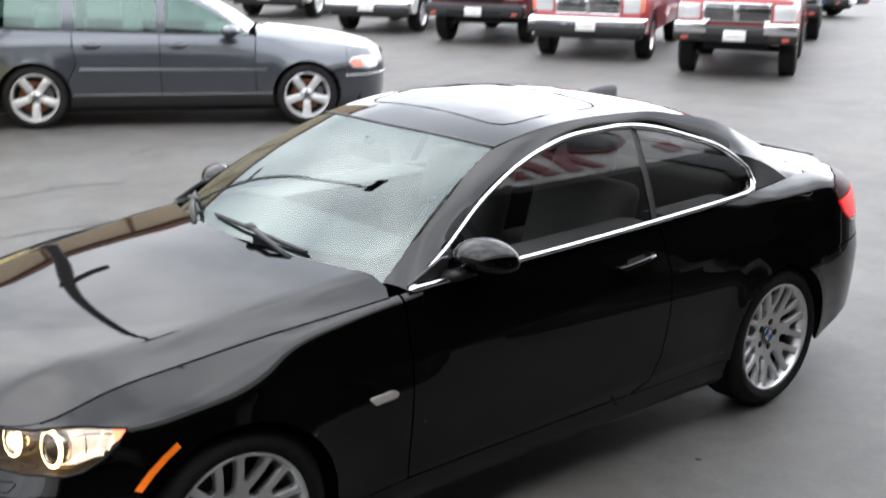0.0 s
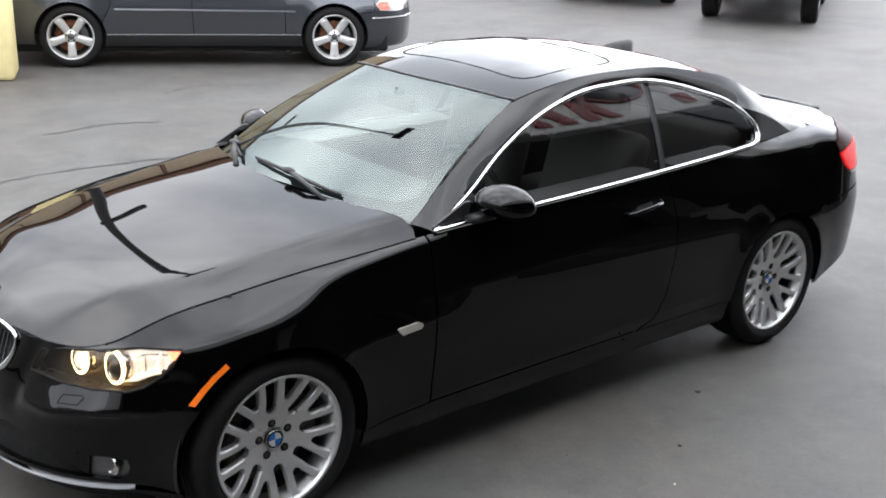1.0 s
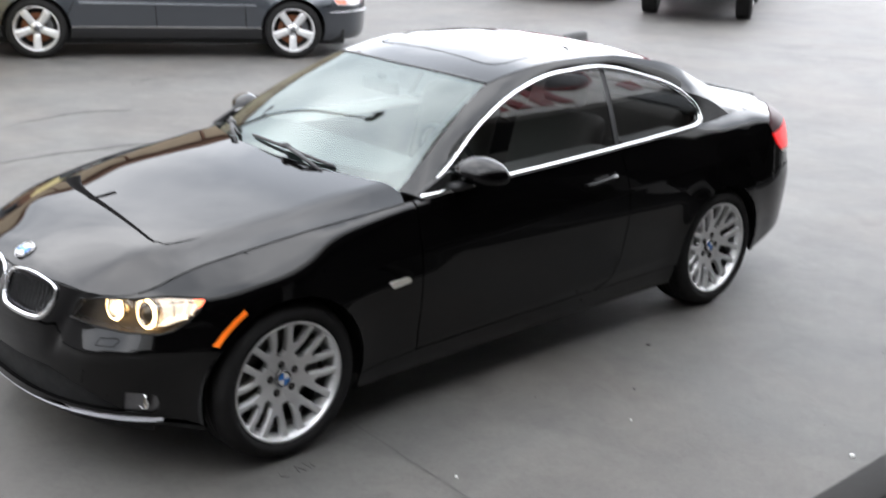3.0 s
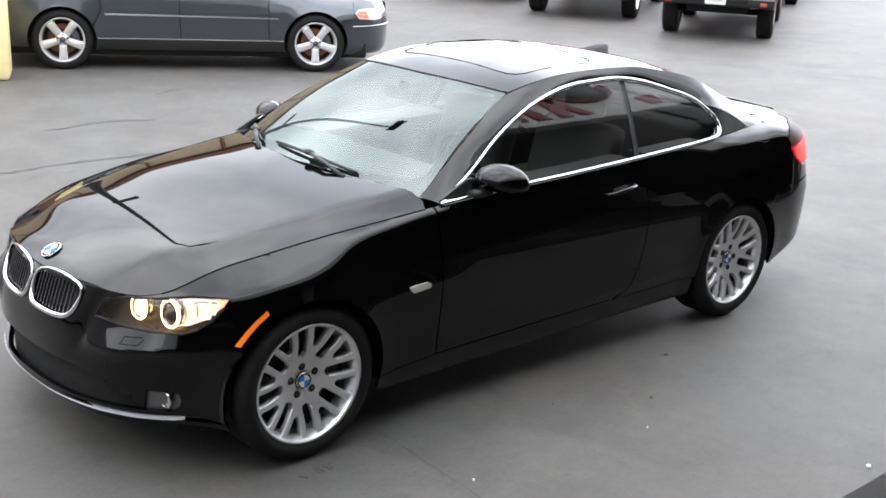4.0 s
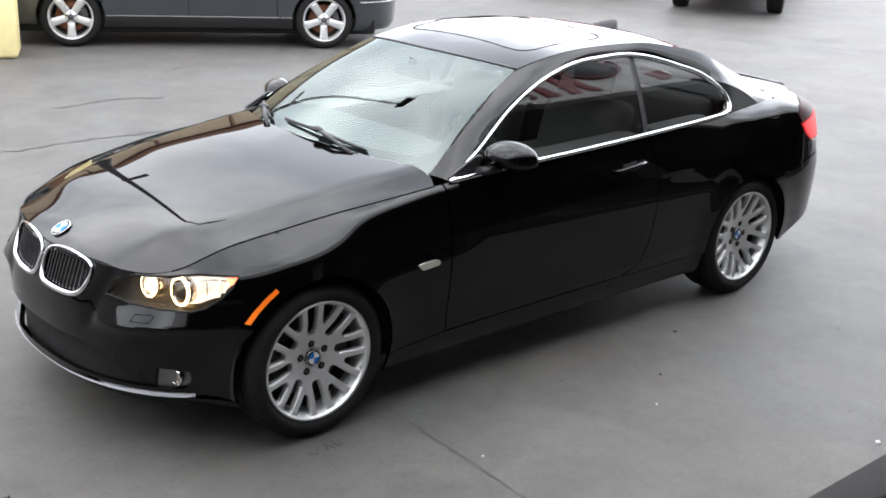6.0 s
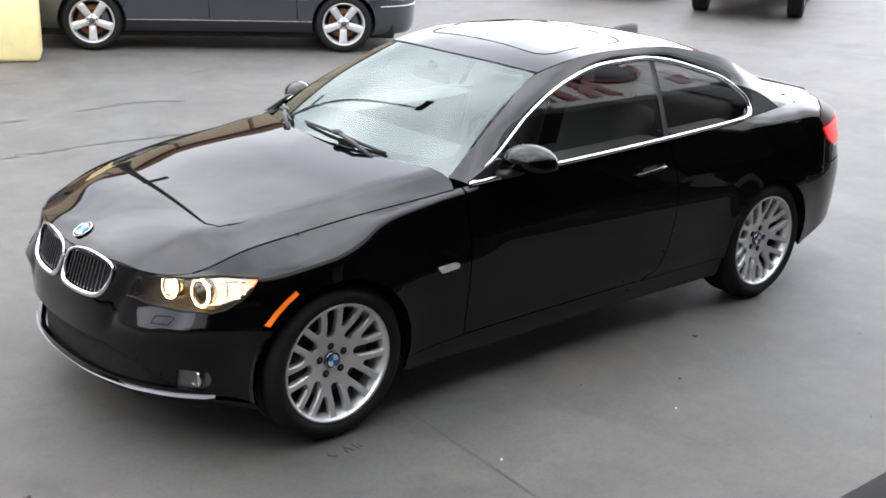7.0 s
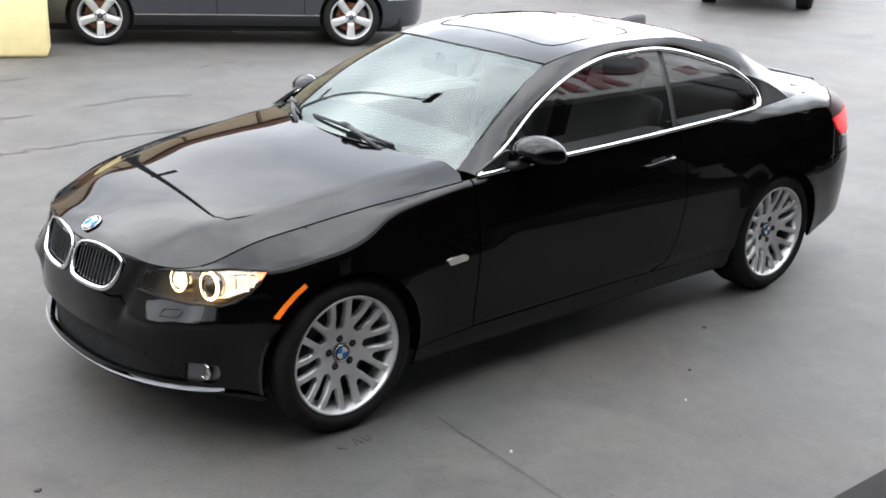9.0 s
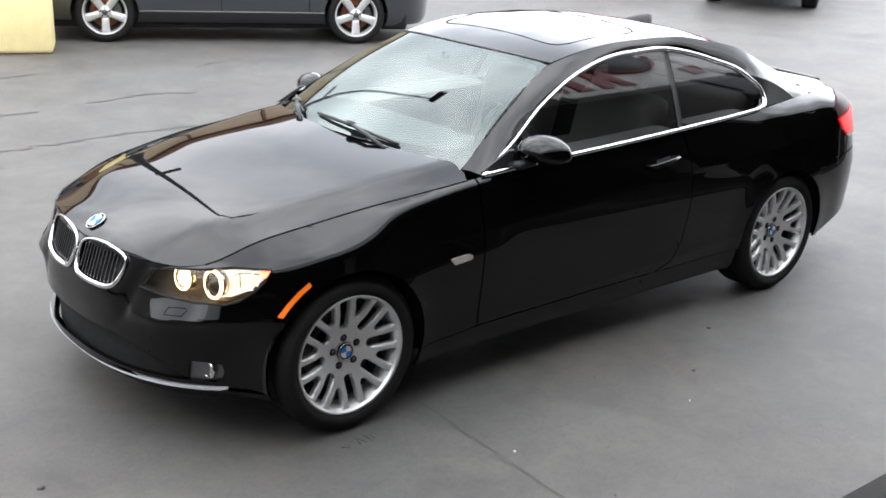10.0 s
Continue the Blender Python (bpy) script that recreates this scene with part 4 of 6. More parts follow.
# headlights
for sg in (1, -1):
    lp = LAMP if sg > 0 else flip(LAMP)
    lamp = part("headlight", wrap(sheet(lp, 0.03, (), 0.02), lambda a, b: SK.at(a, b), HEART, 0.0), LENS_GLASS, coupe, "lit headlight with twin glowing halo rings")
    back = wrap(sheet([(a * 0.995, b) for a, b in lp], 0.03, (), 0.02), lambda a, b: SK.at(a, b) + Vector((0.055, 0.05 * sg, -0.012)), HEART, 0)
    part("lamp_housing", back, LAMP_BACK, lamp, "dark warm lamp housing")
    side = bmesh.new()
    ring0 = [side.verts.new(SK.at(a, b)) for a, b in lp]
    ring1 = [side.verts.new(SK.at(a * 0.995, b) + Vector((0.055, 0.05 * sg, -0.012))) for a, b in lp]
    for i in range(len(lp)):
        side.faces.new((ring0[i], ring0[(i + 1) % len(lp)], ring1[(i + 1) % len(lp)], ring1[i]))
    part("lamp_bezel", side, LAMP_DARK, lamp)
    for yy, zz, rr, inner in ((0.610, 0.648, 0.042, True), (0.690, 0.641, 0.050, False)):
        c = SK.at(sg * ky(yy), zz) + Vector((0.034, 0.020 * sg, 0))
        fm = Matrix.Translation(c) @ pose(0, 0, 0, -6, 0, -84 * sg if sg > 0 else 84)
        if sg < 0:
            fm = Matrix.Translation(c) @ pose(0, 0, 0, -6, 0, -96)
        part("halo_ring", moved(lathe([(rr + 0.006 * math.cos(q), 0.006 * math.sin(q)) for q in np.linspace(0, math.tau, 8, endpoint=False)], 32, True), fm), HALO, lamp, "glowing warm halo ring")
        part("projector_lens", moved(lathe([(0.0, -0.016), (rr * 0.35, -0.012), (rr * 0.62, 0.002), (rr * 0.84, 0.01)], 24), fm), BULB if inner else LAMP_BACK, lamp, "lit round lens" if inner else "dim projector lens")
        part("projector_tube", moved(lathe([(rr * 0.80, 0.0), (rr * 0.92, -0.006), (rr * 1.02, 0.035), (rr * 0.8, 0.04)], 24, True), fm), LAMP_CHROME, lamp)
    # outer reflector: warm chrome bowl with lit ribs and a glowing lower edge
    bowl = [(k(-0.475), 0.692), (k(-0.335), 0.698), (k(-0.348), 0.664), (k(-0.395), 0.622), (k(-0.450), 0.598), (k(-0.490), 0.594)]
    part("parking_reflector", wrap(sheet(bowl if sg > 0 else flip(bowl), 0.02), lambda a, b: SK.at(a, b) + Vector((0.034, 0.030 * sg, 0)), HEART, 0), LAMP_GLOW, lamp, "softly lit side reflector")
    for x0, x1, z0, z1, rad, shine in ((-0.425, -0.412, 0.618, 0.686, 0.003, LAMP_CHROME), (-0.402, -0.372, 0.626, 0.688, 0.004, BULB), (-0.372, -0.345, 0.640, 0.690, 0.0035, BULB), (-0.460, -0.385, 0.606, 0.632, 0.007, BULB), (-0.440, -0.350, 0.676, 0.680, 0.0025, LAMP_CHROME)):
        pts = [SK.at(sg * k(x0 + (x1 - x0) * u), z0 + (z1 - z0) * u + 0.006 * math.sin(math.pi * u)) + Vector((0.026, 0.022 * sg, 0)) for u in np.linspace(0, 1, 7)]
        part("reflector_rib", tube(pts, rad, 6), shine, lamp)
    seal = [SK.at(a, b) for a, b in lp]
    part("lamp_seal", tube(seal, 0.0045, 6, True), DARK_GAP, lamp, "black rubber lamp seal")
    tipl = [(k(-0.345), 0.696), (k(-0.293), 0.699), (k(-0.305), 0.682), (k(-0.342), 0.672)]
    part("turn_signal", wrap(sheet(tipl if sg > 0 else flip(tipl), 0.03), lambda a, b: SK.at(a, b) + Vector((0.010, 0.010 * sg, 0)), HEART, 0), AMBER_LIT, lamp, "glowing amber turn signal")
    mk = [(k(-0.314), 0.550), (k(-0.296), 0.545), (k(-0.262), 0.584), (k(-0.224), 0.619), (k(-0.186), 0.647), (k(-0.195), 0.660), (k(-0.236), 0.630), (k(-0.276), 0.593)]
    part("side_reflector", wrap(sheet(mk if sg > 0 else flip(mk), 0.010), lambda a, b: SK.at(a, b) + Vector((0, -0.010 * sg, 0)), HEART, 0.012), ORANGE, bumper, "orange side reflector strip")

# fenders, doors, sills and rear quarters
fender = [LAMP[i] for i in range(4, -1, -1)] + [(s, SK.top(s)) for s in np.linspace(S_IN, k(0.655), 40)] + [(k(0.655), 0.80), (k(0.650), 0.5), (k(0.640), 0.285), (k(0.34), 0.262), (k(0.30), 0.20), (k(-0.2), 0.4), (k(-0.22), 0.52), (k(-0.275), 0.60)]
skin("front_fender", fender, [FRONT_ARCH], ry=0.011)
door = topline(0.665, 1.985, 30) + [(k(1.988), 0.86), (k(1.975), 0.6), (k(1.945), 0.42), (k(1.88), 0.325), (k(1.78), 0.292), (k(0.648), 0.289), (k(0.657), 0.5)]
skin("door", door, [], res=0.045, ry=0.015)
sill_poly = [(k(0.34), 0.258), (k(0.64), 0.280), (k(1.77), 0.287), (k(1.80), 0.285), (k(2.40), 0.290), (k(2.40), 0.18), (k(0.34), 0.175)]
skin("sill", sill_poly, [REAR_ARCH])
quarter = topline(1.994, 3.44, 32) + [(k(3.44), 0.960), (k(3.335), 0.943), (k(3.279), 0.903), (k(3.294), 0.848), (k(3.320), 0.797), (k(3.393), 0.742), (k(3.400), 0.674), (k(3.222), 0.665), (k(3.05), 0.640), (k(2.9), 0.45), (k(2.41), 0.292), (k(1.80), 0.289), (k(1.885), 0.322), (k(1.951), 0.42), (k(1.981), 0.6), (k(1.994), 0.86)]
skin("rear_quarter", quarter, [REAR_ARCH], ry=0.012)
E_ = SK.end
rb = [(k(3.05), 0.635), (k(3.222), 0.660), (k(3.5), 0.672), (k(3.70), 0.680), (E_, 0.680)]
rear_half = rb + [(E_, 0.36), (k(3.6), 0.35), (k(3.35), 0.30), (k(3.2), 0.26), (k(3.09), 0.236), (k(2.9), 0.45)]
skin("rear_bumper", rear_half, [REAR_ARCH])
TAIL = [(k(3.446), 0.959), (k(3.60), 0.955), (k(3.68), 0.946), (k(3.71), 0.78), (k(3.60), 0.748), (k(3.400), 0.744), (k(3.326), 0.798), (k(3.300), 0.850), (k(3.286), 0.903), (k(3.340), 0.941)]
skin("tail_panel", topline(3.444, 3.79, 20) + [(E_, 0.684), (k(3.70), 0.684), (k(3.5), 0.676), (k(3.404), 0.675), (k(3.396), 0.742), (k(3.323), 0.797), (k(3.297), 0.848), (k(3.282), 0.903), (k(3.337), 0.942), (k(3.443), 0.960)], [TAIL], res=0.05)
CUP = [(k(1.74), 0.815), (k(1.86), 0.825), (k(1.85), 0.850), (k(1.75), 0.842)]
for sg in (1, -1):
    up = [(k(3.446), 0.957), (k(3.60), 0.953), (k(3.68), 0.943), (k(3.69), 0.905), (k(3.49), 0.893), (k(3.303), 0.858), (k(3.289), 0.903), (k(3.342), 0.939)]
    lo = [(k(3.304), 0.853), (k(3.49), 0.888), (k(3.69), 0.900), (k(3.705), 0.78), (k(3.60), 0.760), (k(3.378), 0.764), (k(3.330), 0.800)]
    tl = part("tail_light", wrap(sheet(lo if sg > 0 else flip(lo), 0.03), lambda a, b: SK.at(a, b) + Vector((0.004, -0.004 * sg, 0)), HEART, 0.02), RED_LENS, coupe, "lit red tail light with smoked upper lens")
    part("smoked_lens", wrap(sheet(up if sg > 0 else flip(up), 0.03), lambda a, b: SK.at(a, b) + Vector((0.003, -0.003 * sg, 0)), HEART, 0.02), DARK_LENS, tl, "smoked dark red lens")
    rv = [(k(3.380), 0.760), (k(3.60), 0.757), (k(3.60), 0.749), (k(3.402), 0.747)]
    part("clear_strip", wrap(sheet(rv if sg > 0 else flip(rv), 0.03), lambda a, b: SK.at(a, b) + Vector((0.004, -0.004 * sg, 0)), HEART, 0.01), CLEAR_LENS, tl, "thin clear strip under the red lens")
    # clear marker lamp on the fender
    mk = [(k(0.474), 0.617), (k(0.480), 0.622), (k(0.565), 0.627), (k(0.582), 0.620), (k(0.586), 0.610), (k(0.578), 0.600), (k(0.492), 0.594)]
    part("side_marker", wrap(sheet(mk if sg > 0 else flip(mk), 0.03), lambda a, b: SK.at(a, b) + Vector((0, -0.008 * sg, 0)), HEART, 0.01), CLEAR_LENS, coupe, "small clear side marker lamp")
    # door handle
    h = part("door_handle", tube([SK.at(sg * k(x), z) + Vector((0, -o * sg, 0)) for x, z, o in ((1.68, 0.822, -0.004), (1.70, 0.826, 0.03), (1.80, 0.836, 0.036), (1.88, 0.842, 0.03), (1.90, 0.843, 0.004))], 0.009, 10, flat=1.1), BLACK_PAINT, coupe, "glossy black pull handle")
    part("handle_cup", wrap(sheet(CUP if sg > 0 else flip(CUP), 0.04), lambda a, b: SK.at(a, b) + Vector((0, -0.002 * sg, 0)), HEART, 0), DARK_GAP, h)

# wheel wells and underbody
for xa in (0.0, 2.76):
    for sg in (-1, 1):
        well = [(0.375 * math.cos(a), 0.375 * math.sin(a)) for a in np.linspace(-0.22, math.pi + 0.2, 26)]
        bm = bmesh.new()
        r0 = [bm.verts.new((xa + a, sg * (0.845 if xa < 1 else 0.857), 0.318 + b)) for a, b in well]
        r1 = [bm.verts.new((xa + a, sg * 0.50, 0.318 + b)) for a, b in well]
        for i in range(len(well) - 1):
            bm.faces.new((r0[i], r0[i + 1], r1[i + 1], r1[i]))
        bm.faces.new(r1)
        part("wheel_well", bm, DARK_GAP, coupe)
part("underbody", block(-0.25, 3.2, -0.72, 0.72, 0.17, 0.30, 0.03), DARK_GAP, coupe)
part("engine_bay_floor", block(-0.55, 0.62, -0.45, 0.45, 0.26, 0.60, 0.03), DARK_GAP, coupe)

# hood, roof, boot
hood_rear = [(0.622, -0.785), (0.650, -0.735), (0.648, -0.68), (0.612, -0.58), (0.550, -0.35), (0.518, 0.0), (0.550, 0.35), (0.612, 0.58), (0.648, 0.68), (0.650, 0.735), (0.622, 0.785)]
front_edge = [SK.edge(s) for s in np.linspace(0, k(0.622), 46)]
hood_poly = [(x, y) for x, y in front_edge[:-1]] + hood_rear[::-1] + [(x, -y) for x, y in front_edge[:0:-1]][1:]
shrink = lambda x, y: (x + 0.003 * (1 if x < -0.5 else 0), y - math.copysign(min(0.003, abs(y)), y))
hood = part("hood", wrap(sheet([shrink(*p) for p in hood_poly], 0.035), lambda x, y: Vector((x, y, hood_z(x, y))), HEART, 0.012), BLACK_PAINT, coupe, "polished black hood mirroring the sky")
bc = Vector((-0.622, 0, hood_z(-0.622, 0)))
slope = math.degrees(math.atan2(hood_z(-0.585, 0) - hood_z(-0.665, 0), 0.08))
roundel(0.041, hood, Matrix.Translation(bc + Vector((-0.002, 0, 0.003))) @ pose(0, 0, 0, 0, -slope, 0) @ pose(0, 0, 0, 0, 0, 0) @ pose(0, 0, 0, -90, 0, 0) @ pose(0, 0, 0, 0, 35, 0))

roof_mid = spline([(1.1, 1.272), (1.25, 1.308), (1.5, 1.360), (1.8, 1.386), (2.1, 1.382), (2.4, 1.348), (2.6, 1.304), (2.9, 1.20)])
rail_y = spline([(1.1, 0.56), (1.32, 0.525), (1.7, 0.525), (2.2, 0.520), (2.5, 0.525), (2.7, 0.54)])


def roof_z(x, y):
    return roof_mid(x) - 0.040 * (abs(y) / 0.53) ** 2.3


top_front = [(1.310 - 0.075 * (1 - (y / 0.525) ** 2), y) for y in np.linspace(0.525, -0.525, 13)]
top_rear = [(2.52 + 0.05 * (1 - (y / 0.525) ** 2), y) for y in np.linspace(-0.525, 0.525, 11)]
rails = [(x, rail_y(x)) for x in np.linspace(2.52, 1.31, 14)][1:-1]
roof_poly = top_front + [(x, -y) for x, y in rails[::-1]] + top_rear + rails
SUN = [(1.452, 0.0), (1.450, 0.18), (1.448, 0.30), (1.455, 0.365), (1.480, 0.405), (1.53, 0.425), (1.66, 0.430), (1.92, 0.430), (1.98, 0.415), (2.01, 0.37), (2.03, 0.18), (2.035, 0.0)]
SUN = SUN + [(x, -y) for x, y in SUN[-2:0:-1]]
roof = part("roof", wrap(sheet(roof_poly, 0.04, [SUN]), lambda x, y: Vector((x, y, roof_z(x, y))), HEART, 0.010), BLACK_PAINT, coupe)
part("sunroof", wrap(sheet([(1.74 + (x - 1.74) * 0.985, y * 0.985) for x, y in SUN], 0.05), lambda x, y: Vector((x, y, roof_z(x, y) - 0.001)), HEART, 0.010), BLACK_PAINT, roof)
part("sunroof_gap", tube([(x, y, roof_z(x, y) + 0.0005) for x, y in SUN], 0.0024, 6, True), DARK_GAP, roof)
part("roof_lining", wrap(sheet([(1.36, -0.5), (2.5, -0.5), (2.5, 0.5), (1.36, 0.5)], 0.2), lambda x, y: Vector((x, y, roof_z(x, y) - 0.035)), None, 0), PALE_TRIM, roof)


def ws(a, b):
    """Windshield: a across from -1 to 1, b from the cowl to the roof."""
    lo = Vector((0.530 + 0.140 * abs(a) ** 2.2, 0.70 * a, 0.950 - 0.030 * a * a))
    hi = Vector((1.235 + 0.075 * a * a, 0.525 * a, roof_z(1.235 + 0.075 * a * a, 0.525 * a)))
    return lo.lerp(hi, b) + Vector((-0.5, 0, 0.86)) * 0.028 * math.sin(math.pi * b)


sq = lambda e: [(-1 + e, e), (1 - e, e), (1 - e, 1 - e), (-1 + e, 1 - e)]
shield = part("windshield", wrap(sheet(sq(0.004), 0.08, (), 0.06), ws, HEART, 0.0), WINDSHIELD, coupe, "clear windshield mirroring pale clouds")
frit_in = [(-0.93, 0.17), (-0.85, 0.11), (-0.6, 0.085), (0, 0.07), (0.6, 0.085), (0.85, 0.11), (0.93, 0.17), (0.955, 0.9), (0.90, 0.965), (-0.90, 0.965), (-0.955, 0.9)]
part("black_border", wrap(sheet(sq(0.004), 0.08, [frit_in], 0.06), lambda a, b: ws(a, b) - Vector((-0.5, 0, 0.86)) * 0.004, HEART, 0), DARK_GAP, shield)
part("windshield_seal", tube([ws(a, 1.0) for a in np.linspace(-1, 1, 24)], 0.006, 6), BLACK_PLASTIC, coupe)


def rear_glass(a, b):
    lo = Vector((3.205 - 0.06 * a * a, 0.585 * a, 1.005 - 0.008 * a * a))
    hi = Vector((2.575 - 0.05 * a * a, 0.525 * a, roof_z(2.575 - 0.05 * a * a, 0.525 * a)))
    return lo.lerp(hi, b) + Vector((0.4, 0, 0.9)) * 0.018 * math.sin(math.pi * b)


part("rear_window", wrap(sheet(sq(0.004), 0.1, (), 0.08), rear_glass, HEART, 0), SIDE_GLASS, coupe, "dark tinted rear window")
deck_z = lambda x, y: 1.004 - 0.070 * max(x - 3.21, 0) - 0.018 * (abs(y) / 0.65) ** 3 - 0.018 * math.sin(math.pi * min(max((x - 3.20) / 0.46, 0), 1)) * max(1 - (y / 0.62) ** 2, 0) + 0.006 * max((x - 3.55) / 0.15, 0)
deck_front = [(3.218 - 0.008 * (y / 0.6) ** 2, y) for y in np.linspace(-0.645, 0.645, 11)]
deck_rear = [SK.edge(s) for s in np.linspace(k(3.225), E_, 18)]
deck_poly = deck_front + [(x, y - 0.003) for x, y in deck_rear] + [(x, -y + 0.003) for x, y in deck_rear[::-1]][1:]
boot = part("boot_lid", wrap(sheet(deck_poly, 0.05), lambda x, y: Vector((x, y, min(deck_z(x, y), 1.04))), HEART, 0.03), BLACK_PAINT, coupe)
part("boot_spoiler", tube([(3.66 + 0.03 * (1 - (y / 0.5) ** 2), y, 0.978 - 0.012 * (y / 0.5) ** 2) for y in np.linspace(-0.40, 0.40, 20)], 0.014, 8, flat=0.6), BLACK_PAINT, boot)

# side window line, pillars and rails
belt = spline([(x, SK.edge(k(x))[1] - 0.004, z + 0.004) for x, z in TOPS if 0.6 < x < 3.4])
DLO = spline([(0, 0.690, 0.802, 0.918), (0.10, 0.846, 0.765, 1.012), (0.25, 1.10, 0.692, 1.155), (0.42, 1.42, 0.620, 1.262), (0.58, 1.75, 0.590, 1.306), (0.72, 2.05, 0.588, 1.303),
              (0.84, 2.33, 0.612, 1.240), (0.93, 2.58, 0.652, 1.148), (0.975, 2.69, 0.690, 1.062), (1.0, 2.702, 0.712, 1.005)])
DLO_IN = spline([(0, 0.012), (0.1, 0.036), (0.25, 0.040), (0.42, 0.030), (0.58, 0.024), (0.93, 0.022), (1.0, 0.005)])
DLO_OUT = DLO


def DLO(t):
    """The upper window line, a little inboard of and below its outer guide."""
    x, y, z = DLO_OUT(t)
    d = DLO_IN(t)
    return x + 0.72 * d, y - d, z - 0.30 * d


RAIL = spline([(0, 0.655, 0.705, 0.930), (0.10, 0.80, 0.672, 1.018), (0.25, 1.02, 0.612, 1.145), (0.42, 1.318, 0.528, 1.279), (0.58, 1.72, 0.528, roof_z(1.72, 0.525)), (0.72, 2.08, 0.523, roof_z(2.08, 0.52)),
               (0.84, 2.42, 0.525, roof_z(2.42, 0.525)), (0.93, 2.72, 0.550, 1.228), (0.975, 2.90, 0.572, 1.140), (1.0, 3.0, 0.583, 1.098)])
PIN = (2.997, 0.690, 0.984)
# rear pillar: a lit outer rail over a dark upright triangle, parted by a crease
RAIL2 = spline([(0, *RAIL(0.93)), (0.3, 2.88, 0.570, 1.150), (0.55, 3.0, 0.585, 1.098), (0.8, 3.13, 0.606, 1.022), (1, 3.215, 0.645, 0.978)])
BROW = spline([(0, *DLO(0.93)), (0.4, 2.736, 0.675, 1.105), (0.75, 2.88, 0.684, 1.048), (1, *PIN)])
CHIN = spline([(0, *DLO(0.93)), (0.2, *DLO(0.968)), (0.38, *DLO(1.0)), (0.48, 2.714, 0.720, 0.977), (0.62, 2.80, 0.711, 0.975), (0.8, 2.91, 0.699, 0.981), (1, *PIN)])
for sg in (1, -1):
    m = lambda p: (p[0], -sg * p[1], p[2])
    bm = loft(lambda t: m(RAIL(t * 0.93)), lambda t: m(DLO(t * 0.93)), 60, 8, 0.005, lambda t: Vector((0, -sg * 0.8, 0.6)) * (1 + 0.3 * min(max((t - 0.75) / 0.2, 0), 1)))
    bm2 = loft(lambda t: m(RAIL2(t)), lambda t: m(BROW(t)), 24, 8, 0.006, lambda t: Vector((0, -sg * 0.8, 0.6)) * 1.3 * (1 - 0.6 * t))
    bm = join(bm, bm2)
    bmesh.ops.remove_doubles(bm, verts=bm.verts[:], dist=0.0015)
    bm.normal_update()
    if sum(f.normal.dot(f.calc_center_median() - Vector(HEART)) for f in bm.faces) < 0:
        bmesh.ops.reverse_faces(bm, faces=bm.faces[:])
    part("roof_pillar", bm, BLACK_PAINT, coupe)
    tri = loft(lambda t: m(BROW(t)), lambda t: m(CHIN(t)), 24, 5)
    tri.normal_update()
    if sum(f.normal.dot(f.calc_center_median() - Vector(HEART)) for f in tri.faces) < 0:
        bmesh.ops.reverse_faces(tri, faces=tri.faces[:])
    part("pillar_triangle", tri, BLACK_PLASTIC, coupe, "upright black panel behind the side window")
    # side glass between the belt and the window line, split by the door post
    ring = [DLO(t) for t in np.linspace(0, 1, 70)]
    low_pts = [(x, *belt(x)) for x in np.linspace(0.70, 2.62, 40)]

    def glass_y(x, z):
        """Half width of the side glass at run x and height z."""
        yb, zb = belt(x)
        h = max(z - zb, 0)
        return yb - 0.43 * h - 0.36 * h * h - 0.006
    split_top, split_bot = 2.055, 1.995
    outline = [(p[0], p[2]) for p in ring] + [(2.685, 0.978), (2.64, 0.970)] + [(x, z) for x, y, z in low_pts[::-1]][1:]
    post = lambda z: split_bot + (split_top - split_bot) * (z - 0.95) / 0.35
    fore = [p for p in outline if p[0] < post(p[1]) - 0.022]
    aft = [p for p in outline if p[0] > post(p[1]) + 0.012]
    i0 = max(i for i, p in enumerate(outline) if p in fore and i < 70)
    zt = 1.303
    fore_poly = [p for p in outline[:i0 + 1]] + [(post(zt) - 0.022, zt - 0.002), (post(0.952) - 0.022, 0.954)] + [p for p in outline[70:] if p in fore]
    aft_poly = [(post(zt) + 0.012, zt - 0.004)] + [p for p in outline[:72] if p in aft] + [p for p in outline[72:] if p in aft] + [(post(0.956) + 0.012, 0.956)]
    for nm, pl in (("door_window", fore_poly), ("rear_side_window", aft_poly)):
        part(nm, wrap(sheet(pl, 0.08), lambda x, z: Vector((x, -sg * glass_y(x, z), z)), HEART, 0), SIDE_GLASS, coupe, "dark tinted side window")
    pp = [(post(0.954) - 0.026, 0.954), (post(0.954) + 0.016, 0.956), (post(1.30) + 0.016, 1.30), (post(1.30) - 0.026, 1.301)]
    part("door_post", wrap(sheet(pp, 0.06), lambda x, z: Vector((x, -sg * (glass_y(x, z) - 0.004), z)), HEART, 0.004), BLACK_PLASTIC, coupe)
    # bright trim round the windows
    trim = [m((p[0], max(p[1] + 0.004, glass_y(p[0], p[2]) + 0.004), p[2])) for p in (ring if sg > 0 else ring[5:])] + [m((2.690, 0.722, 0.980)), m((2.655, 0.728, 0.972))] + [m((x, y + 0.010, z + 0.004)) for x, y, z in (low_pts if sg > 0 else low_pts[6:])[::-1]]
    part("window_trim", tube(trim, (lambda u: float(np.interp(u, (0, 0.18, 0.30, 1), (0.006, 0.008, 0.0125, 0.0125)))) if sg > 0 else 0.006, 8, False, 0.9), CHROME, coupe, "polished chrome window trim")
    # mirror sail and door mirror
    sail = prism([(0.70, 0.93), (0.86, 0.935), (0.875, 1.0), (0.84, 1.0)], -sg * 0.775, -sg * 0.79, 0.002)
    part("mirror_sail", sail, BLACK_PLASTIC, coupe)
